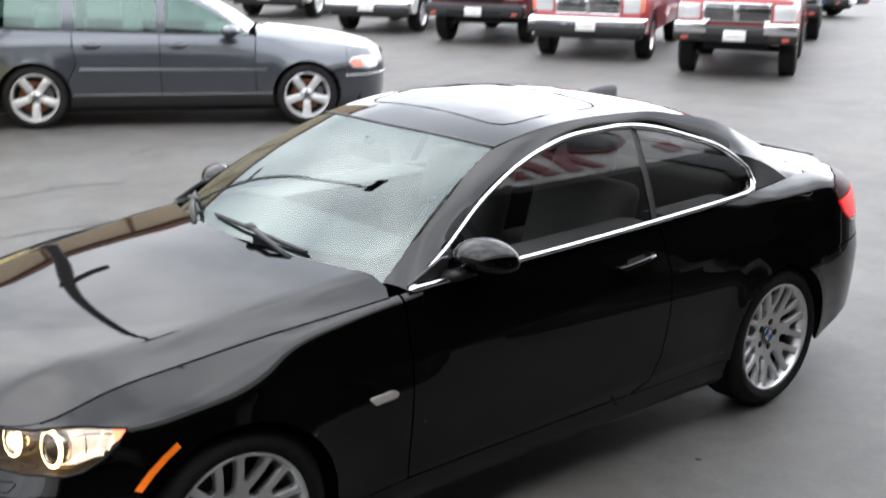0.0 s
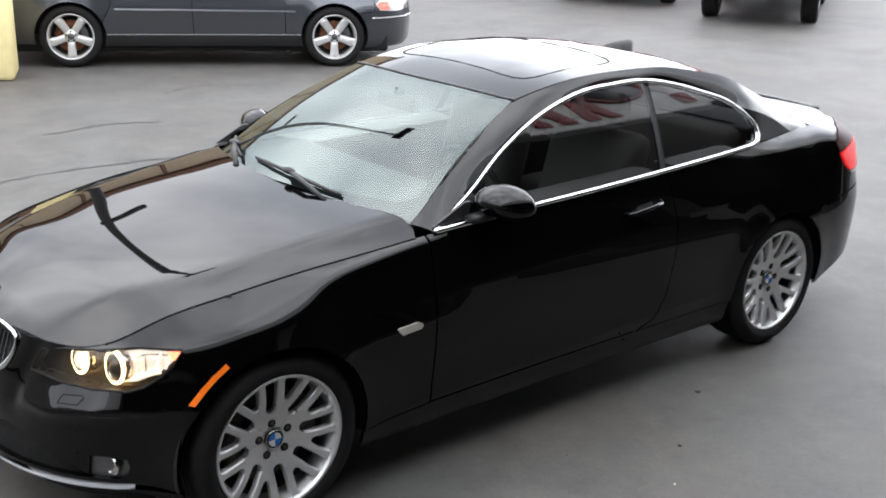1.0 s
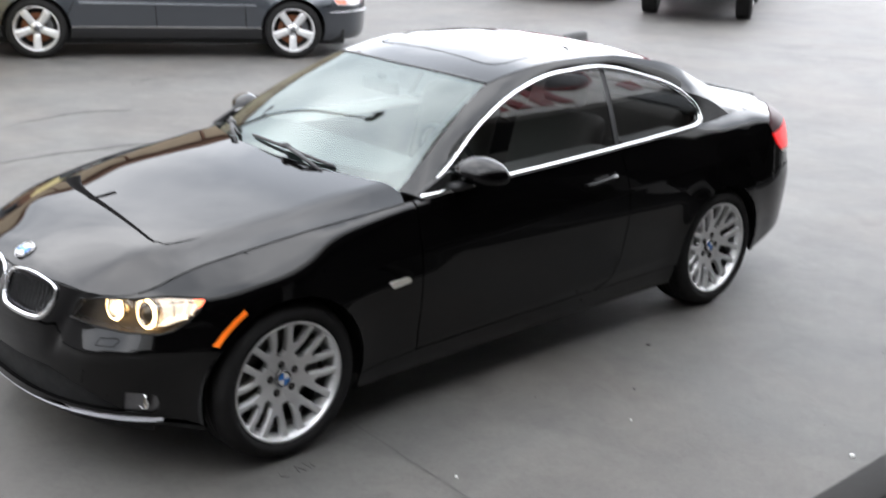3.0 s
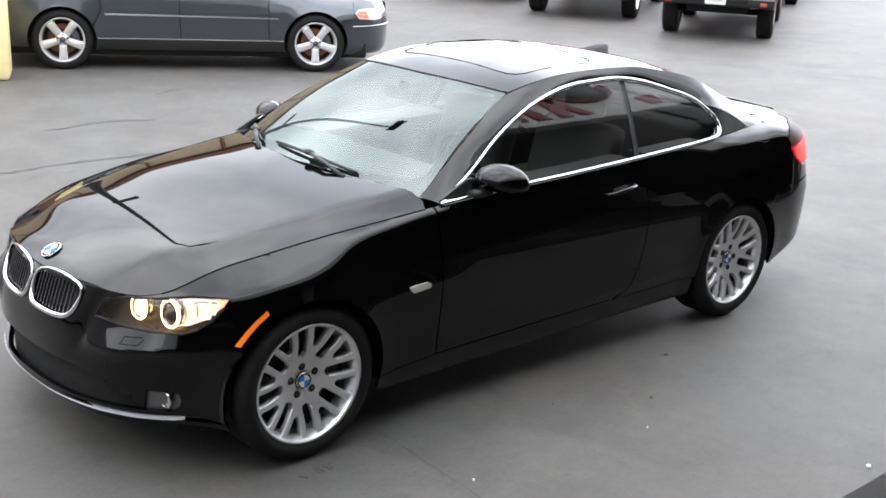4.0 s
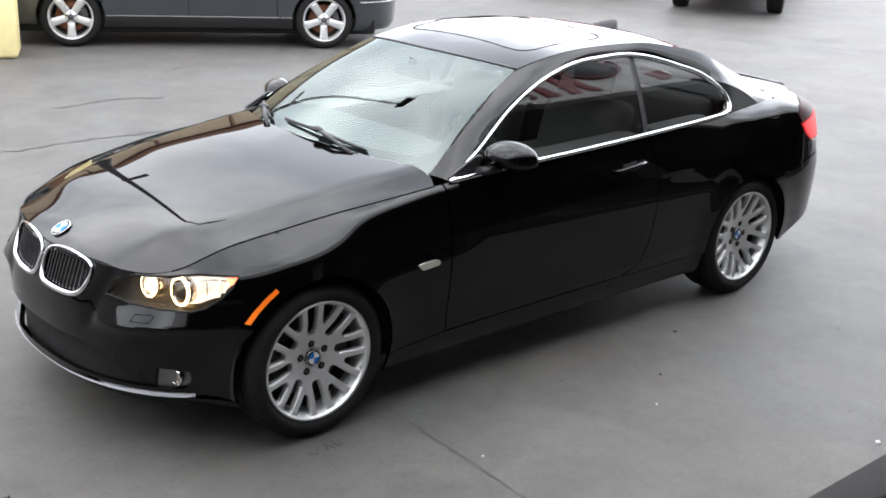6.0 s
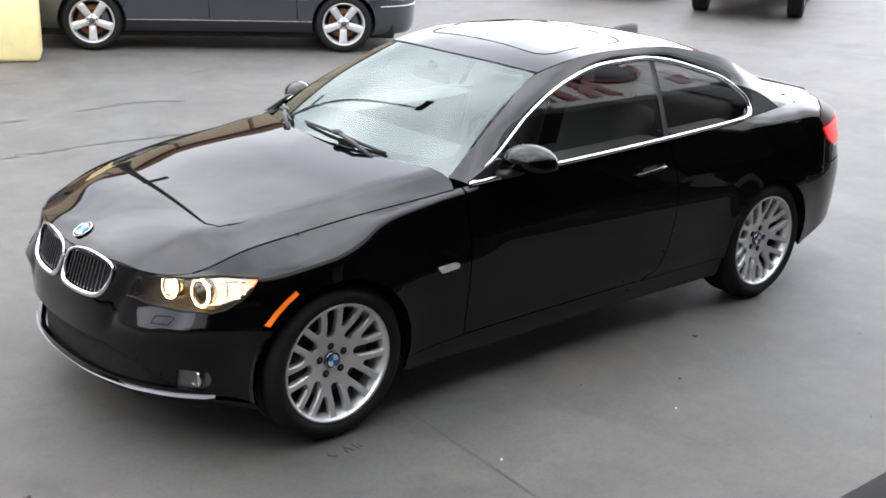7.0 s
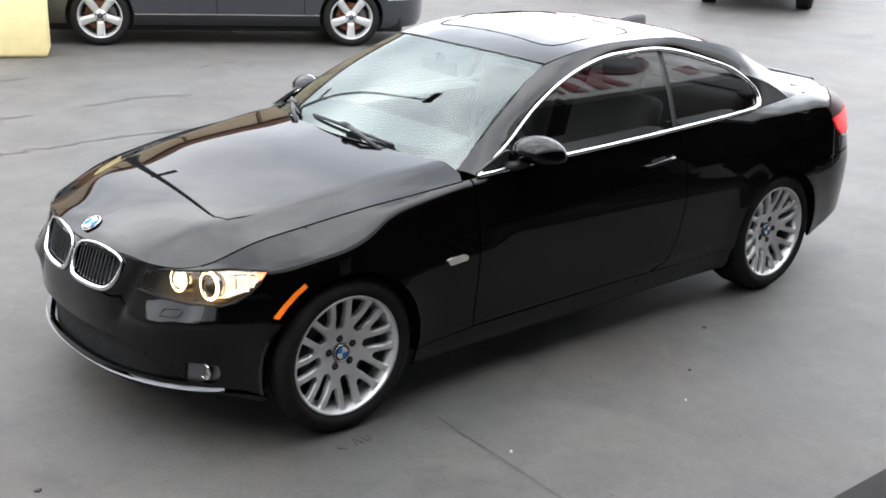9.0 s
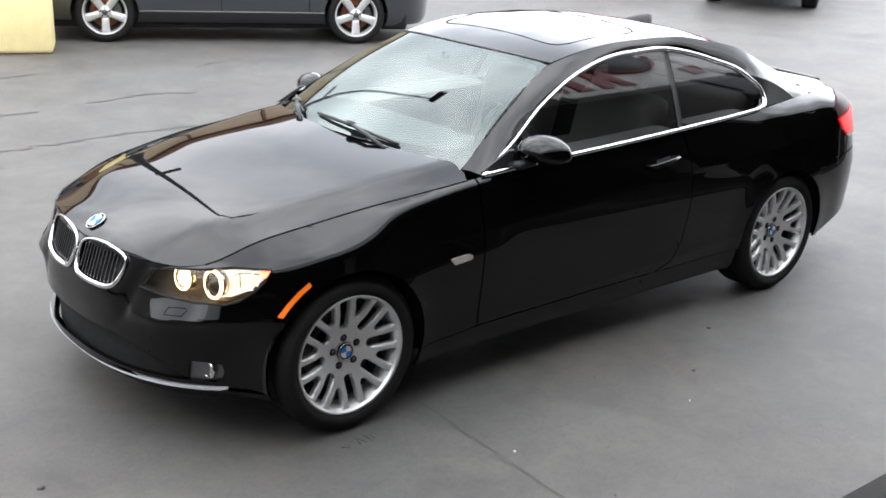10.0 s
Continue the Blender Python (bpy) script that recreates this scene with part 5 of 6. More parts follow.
    mb = ball(0, 0, 0, 0.092, 0.122, 0.070, 28, 18)
    for v in mb.verts:
        if v.co.x > 0.03:
            v.co.x = 0.03 + (v.co.x - 0.03) * 0.25
        v.co.z += 0.18 * (abs(v.co.y) ** 2) * -1
        if v.co.z < -0.02:
            v.co.z = -0.02 + (v.co.z + 0.02) * 0.55
        v.co.x -= 0.10 * -sg * v.co.y * -1
    if sg < 0:
        moved(mb, Matrix.Scale(0.88, 4))
    moved(mb, pose(0.955 if sg > 0 else 0.985, -sg * 0.885, 1.000 if sg > 0 else 0.975, 0, 0, 8 * sg))
    mob = part("door_mirror", mb, BLACK_PAINT, coupe, "rounded black door mirror")
    part("mirror_arm", tube([(0.85, -sg * 0.78, 0.935), (0.88, -sg * 0.82, 0.938), (0.925, -sg * 0.86, 0.96)], 0.02, 8), BLACK_PLASTIC, mob)
    part("mirror_glass", moved(lathe([(0.0, 0.0), (0.085, 0.0)], 28), pose(0.992 if sg > 0 else 1.018, -sg * 0.885, 1.000 if sg > 0 else 0.975, 0, 0, 90 - 10 * sg) @ Matrix.Diagonal((1.15, 1, 0.62, 1))), CHROME, mob)

# shark fin aerial: a long low ramp with an upright rear edge
fin = bmesh.new()
rows = []
for i in range(13):
    u = i / 12
    x, h, w = 2.40 + 0.17 * u, 0.004 + 0.056 * u ** 0.7 * (1 if u < 0.95 else 0.9), 0.012 + 0.024 * math.sin(math.pi * min(u * 0.62 + 0.1, 1))
    zb, lean = roof_z(x, 0) - 0.004, 0.02 * u
    rows.append([fin.verts.new((x, -w, zb)), fin.verts.new((x + lean * 0.4, -w * 0.72, zb + h * 0.5)), fin.verts.new((x + lean * 0.9, -w * 0.34, zb + h * 0.92)), fin.verts.new((x + lean, 0, zb + h)),
                 fin.verts.new((x + lean * 0.9, w * 0.34, zb + h * 0.92)), fin.verts.new((x + lean * 0.4, w * 0.72, zb + h * 0.5)), fin.verts.new((x, w, zb))])
for i in range(12):
    for j in range(6):
        fin.faces.new((rows[i][j], rows[i][j + 1], rows[i + 1][j + 1], rows[i + 1][j]))
fin.faces.new(rows[0])
fin.faces.new(rows[-1])
bmesh.ops.recalc_face_normals(fin, faces=fin.faces[:])
part("roof_aerial", fin, BLACK_PLASTIC, coupe, "black shark-fin aerial")

# cowl and wipers
part("cowl", loft(lambda t: (0.47 + 0.12 * abs(2 * t - 1) ** 2, (2 * t - 1) * 0.66, hood_z(0.5, (2 * t - 1) * 0.66) - 0.03), lambda t: (0.545 + 0.13 * abs(2 * t - 1) ** 2, (2 * t - 1) * 0.66, 0.940 - 0.03 * (2 * t - 1) ** 2), 24, 4), BLACK_PLASTIC, coupe)


def wiper(a0, b0, a1, b1, pivot_a):
    wi = part("wiper", tube([ws(a0 + (a1 - a0) * t, b0 + (b1 - b0) * t) + Vector((-0.5, 0, 0.86)) * (0.010 + 0.012 * math.sin(math.pi * t)) for t in np.linspace(0, 1, 12)], 0.0075, 6), BLACK_PLASTIC, coupe, "black windshield wiper")
    mid = ws((a0 + a1) / 2, (b0 + b1) / 2) + Vector((-0.5, 0, 0.86)) * 0.032
    pv = ws(pivot_a, 0.0) + Vector((-0.03, 0, 0.012))
    part("wiper_arm", tube([pv, pv.lerp(mid, 0.5) + Vector((-0.01, 0, 0.012)), mid], 0.011, 8, flat=0.7), BLACK_PLASTIC, wi)
    part("wiper_clip", ball(mid.x, mid.y, mid.z, 0.02, 0.035, 0.014, 12, 8), BLACK_PLASTIC, wi)
    return wi


wiper(0.36, 0.080, -0.53, 0.045, -0.50)
wiper(0.93, 0.125, 0.52, 0.045, 0.40)

# cabin
dash_b = loft(lambda t: (0.62 + 0.12 * abs(2 * t - 1) ** 2, (2 * t - 1) * 0.64, 0.955 - 0.03 * (2 * t - 1) ** 2), lambda t: (1.08, (2 * t - 1) * 0.66, 0.93), 20, 5, 0.02)
d = part("dashboard", join(dash_b, block(1.02, 1.10, -0.64, 0.64, 0.55, 0.93, 0.03)), DASH, coupe, "grey vinyl dashboard")
wheel_ring = lathe([(0.185 + 0.014 * math.cos(q), 0.014 * math.sin(q)) for q in np.linspace(0, math.tau, 10, endpoint=False)], 36, True)
sw = part("steering_wheel", moved(wheel_ring, pose(1.26, -0.36, 0.90, 0, 0, 90) @ pose(0, 0, 0, -24, 0, 0)), DASH, coupe)
part("airbag_cover", moved(lathe([(0, -0.02), (0.07, -0.015), (0.08, 0.01), (0, 0.02)], 24), pose(1.26, -0.36, 0.90, 0, 0, 90) @ pose(0, 0, 0, -24, 0, 0)), DASH, sw)
mir_in = part("rear_view_mirror", block(1.125, 1.155, -0.125, 0.125, 1.175, 1.240, 0.012), BLACK_PLASTIC, coupe, "interior rear-view mirror")
part("mirror_stalk", tube([(1.14, 0, 1.235), (1.15, 0, 1.262)], 0.022, 8), BLACK_PLASTIC, mir_in)
for yy in (-0.36, 0.36):
    st = part("front_seat", join(block(1.38, 1.90, yy - 0.25, yy + 0.25, 0.42, 0.60, 0.06), block(1.80, 1.98, yy - 0.25, yy + 0.25, 0.55, 1.06, 0.06, fn=lambda x, y, z: (x + (z - 0.55) * 0.28, y, z))), LEATHER, coupe, "pale grey leather seat")
    part("headrest", block(2.00, 2.08, yy - 0.13, yy + 0.13, 1.08, 1.23, 0.04), LEATHER, st)
part("rear_seat", join(block(2.35, 2.75, -0.55, 0.55, 0.42, 0.60, 0.06), block(2.62, 2.78, -0.55, 0.55, 0.55, 1.0, 0.06, fn=lambda x, y, z: (x + (z - 0.55) * 0.3, y, z))), LEATHER, coupe)
for yy in (-1, 1):
    part("door_trim", block(0.95, 2.55, min(yy * 0.70, yy * 0.745), max(yy * 0.70, yy * 0.745), 0.45, 0.925, 0.015), TRIM_GREY, coupe, "dark inner door trim")
for yy in (-1, 1):
    for x0, x1 in ((1.02, 1.94), (2.07, 2.52)):
        part("window_ledge", loft(lambda t: (x0 + (x1 - x0) * t, yy * (belt(x0 + (x1 - x0) * t)[0] - 0.012), belt(x0 + (x1 - x0) * t)[1] + 0.004), lambda t: (x0 + 0.03 + (x1 - x0) * t, yy * 0.60, belt(x0 + (x1 - x0) * t)[1] - 0.01), 10, 2, 0.006), PALE_TRIM, coupe, "pale inner window ledge")
part("parcel_shelf", block(2.80, 3.15, -0.58, 0.58, 0.97, 1.0, 0.01), DASH, coupe)
part("cabin_floor", block(0.7, 3.0, -0.72, 0.72, 0.30, 0.36, 0.01), DARK_GAP, coupe)

for xa in (0.0, 2.76):
    y_spoke_wheel(coupe, pose(xa, -0.757, 0.318), turn=0.497 if xa == 0 else 0.05, caliper=0.2 if xa == 0 else 2.9)
    y_spoke_wheel(coupe, pose(xa, 0.757, 0.318, 0, 0, 180), turn=0.1)

# ---------------------------------------------------------------- lamp post on its cream base
pedestal = thing("concrete_block", "stepped cream painted concrete block beside the wagon", "concrete block", at=pose(2.30, 7.63, 0, 0, 0, -25))
part("lower_block", block(-0.62, 0, 0, 0.55, 0, 0.84, 0.045, fn=lambda x, y, z: (x * (1 - 0.02 * z) - 0.01 * z, y, z)), CREAM, pedestal)
part("upper_block", block(-0.56, -0.0, 0.05, 0.50, 0.835, 1.15, 0.03), CREAM, pedestal)
POST = mat("dark_post_paint", (0.03, 0.028, 0.027), 0.5, 0.2, 0.2, 20)
base = thing("lamp_post", "tall dark steel lamp post standing on a cream block", "lamp post", at=pose(2.30, 7.87, 1.15))
part("pole", tube([(0, 0, 9.0 * t) for t in np.linspace(0, 1, 12)], lambda u: 0.085 - 0.03 * u, 14), POST, base)
part("base_plate", block(-0.16, 0.16, -0.16, 0.16, 0, 0.03, 0.008), POST, base)
part("bracket", block(-0.10, 0.48, -0.06, 0.06, 2.86, 3.0, 0.02), POST, base)
part("arm", tube([(0, 0, 8.9), (0.02, -0.01, 9.1), (0.10, -0.04, 9.3), (0.20, -0.08, 9.42)], 0.05, 10), POST, base)
lh = part("lamp_head", block(-0.20, 0.64, -0.38, 0.12, 9.40, 9.56, 0.03), POST, base, "flat rectangular lamp head")
part("diffuser", block(-0.14, 0.58, -0.32, 0.06, 9.385, 9.398, 0.003), POST, lh)

# ---------------------------------------------------------------- the shop behind the camera
STUCCO = mat("grey_stucco", (0.17, 0.165, 0.16), 0.85, 0, 0.15, 6, 0.4, 80)
FASCIA = mat("pale_sign_band", (0.74, 0.74, 0.72), 0.6, 0, 0.08, 5)
SIGN_RED = mat("red_sign_paint", (0.24, 0.02, 0.025), 0.5, 0, 0.1, 10)
SIGN_DARK = mat("dark_sign_paint", (0.05, 0.055, 0.07), 0.5, 0, 0.1, 10)
DARK_WALL = mat("dark_shop_interior", (0.035, 0.033, 0.032), 0.8, 0, 0.2, 4, 0.3, 60)
shop = thing("shop_building", "grey workshop with dark open bays, pale sign band and added canopy", "building", at=pose(0, -5.25, 0.15))
for x0, x1 in ((-14, -9.4), (-4.2, -3.6), (1.6, 2.2), (7.4, 8.0), (23.4, 24)):
    part("pier", block(x0, x1, -0.45, 0, 0, 3.3, 0.02), STUCCO, shop)
# Walls run on to x=24, unseen, to keep bright sky off the coupe's flank.
part("upper_wall", block(-14, 24, -0.45, 0.0, 3.3, 7.4, 0.02), STUCCO, shop)
# Unseen canopy, its depth chosen to shade the ground near the camera.
part("canopy", block(-14, 12.4, 0.0, 2.45, 3.00, 3.25, 0.02), DARK_WALL, shop, "dark soffit of a canopy added for shade")
# Invented wall out of view: darkens the coupe's nose and the ground before it.
part("sky_block_wall", block(-14, -6.2, 0.0, 14.0, 0, 3.0, 0.03), STUCCO, shop, "unseen grey wall added to block sky light")
band = part("sign_band", block(-14, 12.4, 2.45, 2.60, 2.92, 4.60, 0.02), FASCIA, shop, "pale sign band with red lettering")
for x0 in (8.8,):
    part("canopy_post", tube([(x0, 2.3, 0), (x0, 2.3, 3.01)], 0.06, 12), FASCIA, shop)
for x0, w, h, lean in ((3.45, 0.17, 0.62, 0.14), (3.80, 0.17, 0.62, -0.14), (4.16, 0.16, 0.64, 0.0), (4.44, 0.16, 0.64, 0.0), (4.72, 0.17, 0.62, 0.14), (5.02, 0.17, 0.62, -0.14), (6.05, 0.26, 0.3, 0.0)):
    part("sign_bar", prism([(x0, 3.05), (x0 + w, 3.05), (x0 + w + lean, 3.05 + h), (x0 + lean, 3.05 + h)], 2.60, 2.625, 0.004), SIGN_RED, band, "red sign bar")
em = part("sign_oval", moved(lathe([(0.0, -0.03), (0.36, -0.03), (0.37, 0.0), (0.0, 0.0)], 32), pose(5.50, 2.60, 3.72, 0, 0, 180) @ Matrix.Diagonal((1.3, 1, 0.8, 1))), SIGN_DARK, band)
part("oval_edge", moved(lathe([(0.36, -0.036), (0.40, -0.036), (0.40, 0.0), (0.36, 0.0)], 32, True), pose(5.50, 2.60, 3.72, 0, 0, 180) @ Matrix.Diagonal((1.3, 1, 0.8, 1))), SIGN_RED, em, "thin red rim")
part("bay_back", block(-14, 24, -7.2, -7.0, 0, 4.0, 0.02), DARK_WALL, shop)
part("bay_ceiling", block(-14, 24, -7.2, -0.45, 4.0, 4.2, 0.02), DARK_WALL, shop)
part("bay_floor", block(-14, 24, -7.2, -0.45, -0.1, 0.005, 0.0), DARK_WALL, shop)
for x0, x1 in ((-14.2, -14), (24, 24.2)):
    part("end_wall", block(x0, x1, -7.2, 0, 0, 6.2, 0.02), STUCCO, shop)
part("roof_slab", block(-14, 24, -7.2, -0.4, 6.0, 6.2, 0.02), STUCCO, shop)

# ---------------------------------------------------------------- tan building across the lot
TAN = mat("tan_stucco", (0.46, 0.36, 0.25), 0.85, 0, 0.15, 3, 0.3, 60)
BROWN = mat("brown_trim", (0.17, 0.085, 0.05), 0.7, 0, 0.15, 10)
far = thing("tan_building", "long brown building with tan panels and a brown cornice", "building", at=pose(12, 34, 0, 0, 0, -8))
part("wall", block(-24, 10, 0, 8, 0, 11.2, 0.03), BROWN, far)
part("cornice", block(-24.2, 10.2, -0.35, 0.05, 11.0, 11.6, 0.05), BROWN, far)
part("roof", block(-24, 10, 0.1, 8, 11.2, 11.3, 0.02), BROWN, far)
for i in range(8):
    x = -22 + i * 4.0
    w = part("bay", block(x, x + 3.8, -0.10, 0.02, 3.6, 10.8, 0.02), TAN, far, "tan wall panel")
    part("pane", block(x + 0.5, x + 1.6, -0.13, -0.095, 1.0, 2.6, 0.0), TINT_GLASS, w)
    part("rib", block(x - 0.16, x - 0.04, -0.16, 0.02, 3.6, 10.8, 0.0), BROWN, w)

# ---------------------------------------------------------------- grey wagon
wagon = thing("station_wagon", "dark grey metallic station wagon parked behind the coupe", "car", at=pose(5.921, 7.512, 0, 0, 0, 150.6))
W_HEART = (1.4, 0, 0.6)
w_mid = spline([(-0.93, 0.70), (-0.80, 0.80), (-0.6, 0.865), (-0.2, 0.935), (0.2, 0.98), (0.6, 1.01)])
w_hood = lambda x, y: w_mid(x) - 0.10 * (abs(y) / 0.75) ** 2.4
W_EDGE = [(-0.93, -0.86, 0.0), (-0.85, -0.80, 0.40), (-0.70, -0.66, 0.60), (-0.4, -0.4, 0.68), (0.0, 0.0, 0.73), (0.55, 0.55, 0.79), (1.2, 1.2, 0.81), (2.2, 2.2, 0.80), (3.2, 3.2, 0.76), (3.6, 3.58, 0.68), (3.78, 3.70, 0.45), (3.80, 3.72, 0.0)]
W_TOPS = [(x, w_hood(ex, ey)) for x, ex, ey in W_EDGE if x < 0.5] + [(0.55, 0.935), (1.2, 0.955), (2.2, 0.985), (3.2, 1.01), (3.6, 1.02), (3.80, 1.02)]


def wagon_crease(x, z, y):
    o = 0.0
    if 0.35 < x < 2.35 and abs(z - 0.60) < 0.03:
        o += 0.012 * math.cos((z - 0.60) / 0.03 * math.pi / 2)
    o += 0.012 * math.exp(-abs(z - 0.90) / 0.05) * min(max((x - 0.1) / 0.5, 0), 1)
    for xa in (0.0, 2.755):
        d = math.hypot(x - xa, z - 0.322)
        if d < 0.49:
            o += 0.016 * (1 - max(d - 0.36, 0) / 0.13) ** 2
    return o


WK = Shell(-0.93, 3.80, 0.90, 0.98, 0.55, 2.7, W_EDGE, W_TOPS, [(-0.93, 0.5), (0, 0.58), (3.8, 0.62)], [(-0.93, 1.8), (0.0, 2.6), (1.0, 2.4), (3.8, 2.6)], wagon_crease, 0.01, 0.28)
wk = WK.k


def wagon_skin(name, poly, holes=(), material=GREY_PAINT, label="", res=0.06, parent=wagon):
    for sgn in (1, -1):
        hs = [h if sgn > 0 else flip(h) for h in holes]
        ob = part(name, wrap(sheet(poly if sgn > 0 else flip(poly), res, hs), WK.at, W_HEART, 0.012), material, parent, label)
    return ob


w_top = lambda x0, x1, n: [(s, WK.top(s)) for s in np.linspace(wk(x0), wk(x1), n)]
WA, WB = arch(WK, 0.0, 0.322, 0.365), arch(WK, 2.755, 0.322, 0.365)
W_LAMP = [(wk(-0.80), 0.70), (wk(-0.66), 0.715), (wk(-0.50), 0.705), (wk(-0.455), 0.665), (wk(-0.50), 0.600), (wk(-0.70), 0.585), (wk(-0.79), 0.60)]
w_nose = [(0, WK.top(0))] + [(s, WK.top(s)) for s in np.linspace(0.05, wk(-0.44), 14)] + [(wk(-0.44), 0.585), (wk(-0.305), 0.575), (wk(-0.155), 0.395), (wk(-0.2), 0.2), (0, 0.19)]
wagon_skin("front_bumper", w_nose, [W_LAMP, WA, [(0.0, 0.62), (0.30, 0.62), (0.28, 0.74), (0.0, 0.75)]], res=0.05)
wagon_skin("front_fender", w_top(-0.435, 0.52, 20) + [(wk(0.53), 0.6), (wk(0.52), 0.345), (wk(0.33), 0.345), (wk(-0.15), 0.40), (wk(-0.30), 0.581), (wk(-0.435), 0.59)], [WA])
wagon_skin("front_door", w_top(0.53, 1.50, 16) + [(wk(1.50), 0.6), (wk(1.49), 0.348), (wk(0.53), 0.348), (wk(0.54), 0.6)])
wagon_skin("rear_door", w_top(1.508, 2.36, 16) + [(wk(2.36), 0.85), (wk(2.33), 0.66), (wk(2.43), 0.46), (wk(2.43), 0.348), (wk(1.498), 0.348), (wk(1.508), 0.6)], [WB])
wagon_skin("rear_quarter", w_top(2.37, 3.80, 24) + [(WK.end, 0.62), (wk(3.2), 0.60), (wk(2.9), 0.5), (wk(2.44), 0.46), (wk(2.338), 0.66), (wk(2.37), 0.85)], [WB])
wagon_skin("rear_bumper", [(wk(3.05), 0.59), (wk(3.2), 0.595), (WK.end, 0.615), (WK.end, 0.25), (wk(3.4), 0.24), (wk(3.05), 0.24)], [WB])
for sgn in (1, -1):
    part("bumper_strip", tube([WK.at(sgn * s, 0.520) for s in np.linspace(0.30, wk(-0.42), 24)], 0.0045, 8), SATIN_CHROME, wagon, "thin bright bumper strip")
# Sill is black instead of body grey: the shadow below is put in its colour.
wagon_skin("sill", [(wk(0.33), 0.34), (wk(2.42), 0.34), (wk(2.42), 0.22), (wk(0.33), 0.22)], [WA, WB], BLACK_PLASTIC)
wagon_skin("sill_trim", [(wk(0.36), 0.352), (wk(2.38), 0.352), (wk(2.38), 0.340), (wk(0.36), 0.340)], [WA, WB], SATIN_CHROME, "thin bright sill strip")
AMBER_CORNER = mat("amber_corner_lens", (0.72, 0.20, 0.13), 0.25, 0, 0.1, 80, coat=1.0)
MARKER_RED = mat("dull_red_marker", (0.34, 0.06, 0.04), 0.4, 0, 0.1, 80)
MOULDING = mat("grey_side_moulding", (0.15, 0.16, 0.175), 0.4, 0, 0.1, 40, coat=0.4)
W_CLEAR = mat("wagon_lamp_glass", (0.62, 0.62, 0.62), 0.1, 0.3, 0.1, 80, coat=1.0)
for sg in (1, -1):
    f = (lambda p: p) if sg > 0 else flip
    hl = part("headlight", wrap(sheet(f(W_LAMP), 0.05), WK.at, W_HEART, 0.02), W_CLEAR, wagon, "clear headlight with an amber corner")
    part("turn_signal", wrap(sheet(f([(wk(-0.60), 0.690), (wk(-0.50), 0.690), (wk(-0.468), 0.663), (wk(-0.505), 0.610), (wk(-0.62), 0.605)]), 0.05), lambda a, b: WK.at(a, b) + Vector((0, -0.004 * sg, 0)), W_HEART, 0.003), AMBER_CORNER, hl)
    part("body_moulding", wrap(sheet(f([(wk(0.42), 0.588), (wk(2.30), 0.600), (wk(2.30), 0.620), (wk(0.42), 0.606)]), 0.1, (), 0.012), lambda a, b: WK.at(a, b) + Vector((0, -0.006 * sg, 0)), W_HEART, 0.004), MOULDING, wagon, "lighter grey side moulding")
    for x in (1.40, 2.26):
        part("door_handle", tube([WK.at(sg * wk(xx), 0.845) + Vector((0, -o * sg, 0)) for xx, o in ((x - 0.17, 0.0), (x - 0.14, 0.03), (x - 0.03, 0.03), (x, 0.0))], 0.014, 8), GREY_PAINT, wagon)
        part("handle_recess", ball(x - 0.085, -sg * 0.873, 0.838, 0.08, 0.012, 0.03, 16, 10), DARK_GAP, wagon)
    m = ball(0, 0, 0, 0.10, 0.12, 0.065, 20, 14)
    mo = part("door_mirror", moved(m, pose(0.79, -sg * 0.98, 1.00)), GREY_PAINT, wagon)
    part("mirror_arm", tube([(0.80, -sg * 0.80, 0.955), (0.79, -sg * 0.90, 0.955)], 0.03, 8), BLACK_PLASTIC, mo)
# Added dark block that stops light showing through the door gaps.
part("light_stop_block", block(0.6, 3.2, -0.76, 0.76, 0.30, 0.82, 0.05), DARK_GAP, wagon)
# Near-black underside gives the dark band of shade below the sill.
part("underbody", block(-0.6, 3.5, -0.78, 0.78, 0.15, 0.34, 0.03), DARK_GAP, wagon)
# wagon top
w_front = [WK.edge(s) for s in np.linspace(0, wk(0.5), 36)]
wpoly = w_front + [(0.50, 0.3), (0.46, 0.0), (0.50, -0.3)] + [(x, -y) for x, y in w_front[::-1]][:-1]
part("hood", wrap(sheet(wpoly, 0.06), lambda x, y: Vector((x, y, w_hood(x, y))), W_HEART, 0.012), GREY_PAINT, wagon)
part("grille", block(-0.895, -0.86, -0.27, 0.27, 0.62, 0.745, 0.02), DARK_GAP, wagon, "black front grille")
W_DLO = spline([(0, 0.60, 0.80, 0.955), (0.2, 1.05, 0.70, 1.22), (0.36, 1.45, 0.655, 1.385), (0.6, 2.3, 0.645, 1.41), (0.85, 3.25, 0.645, 1.36), (1.0, 3.52, 0.70, 1.10)])
W_RAIL = spline([(0, 0.58, 0.73, 0.97), (0.2, 0.98, 0.64, 1.24), (0.36, 1.36, 0.56, 1.415), (0.6, 2.3, 0.56, 1.455), (0.85, 3.35, 0.56, 1.41), (1.0, 3.70, 0.62, 1.05)])
wroof = lambda x, y: spline([(1.2, 1.405), (1.6, 1.455), (2.3, 1.475), (3.0, 1.455), (3.45, 1.42)])(x) - 0.02 * (abs(y) / 0.56) ** 2
part("roof", wrap(sheet([(1.30, -0.56), (1.24, 0), (1.30, 0.56), (3.38, 0.56), (3.42, 0), (3.38, -0.56)], 0.15), lambda x, y: Vector((x, y, wroof(x, y))), W_HEART, 0.02), GREY_PAINT, wagon)
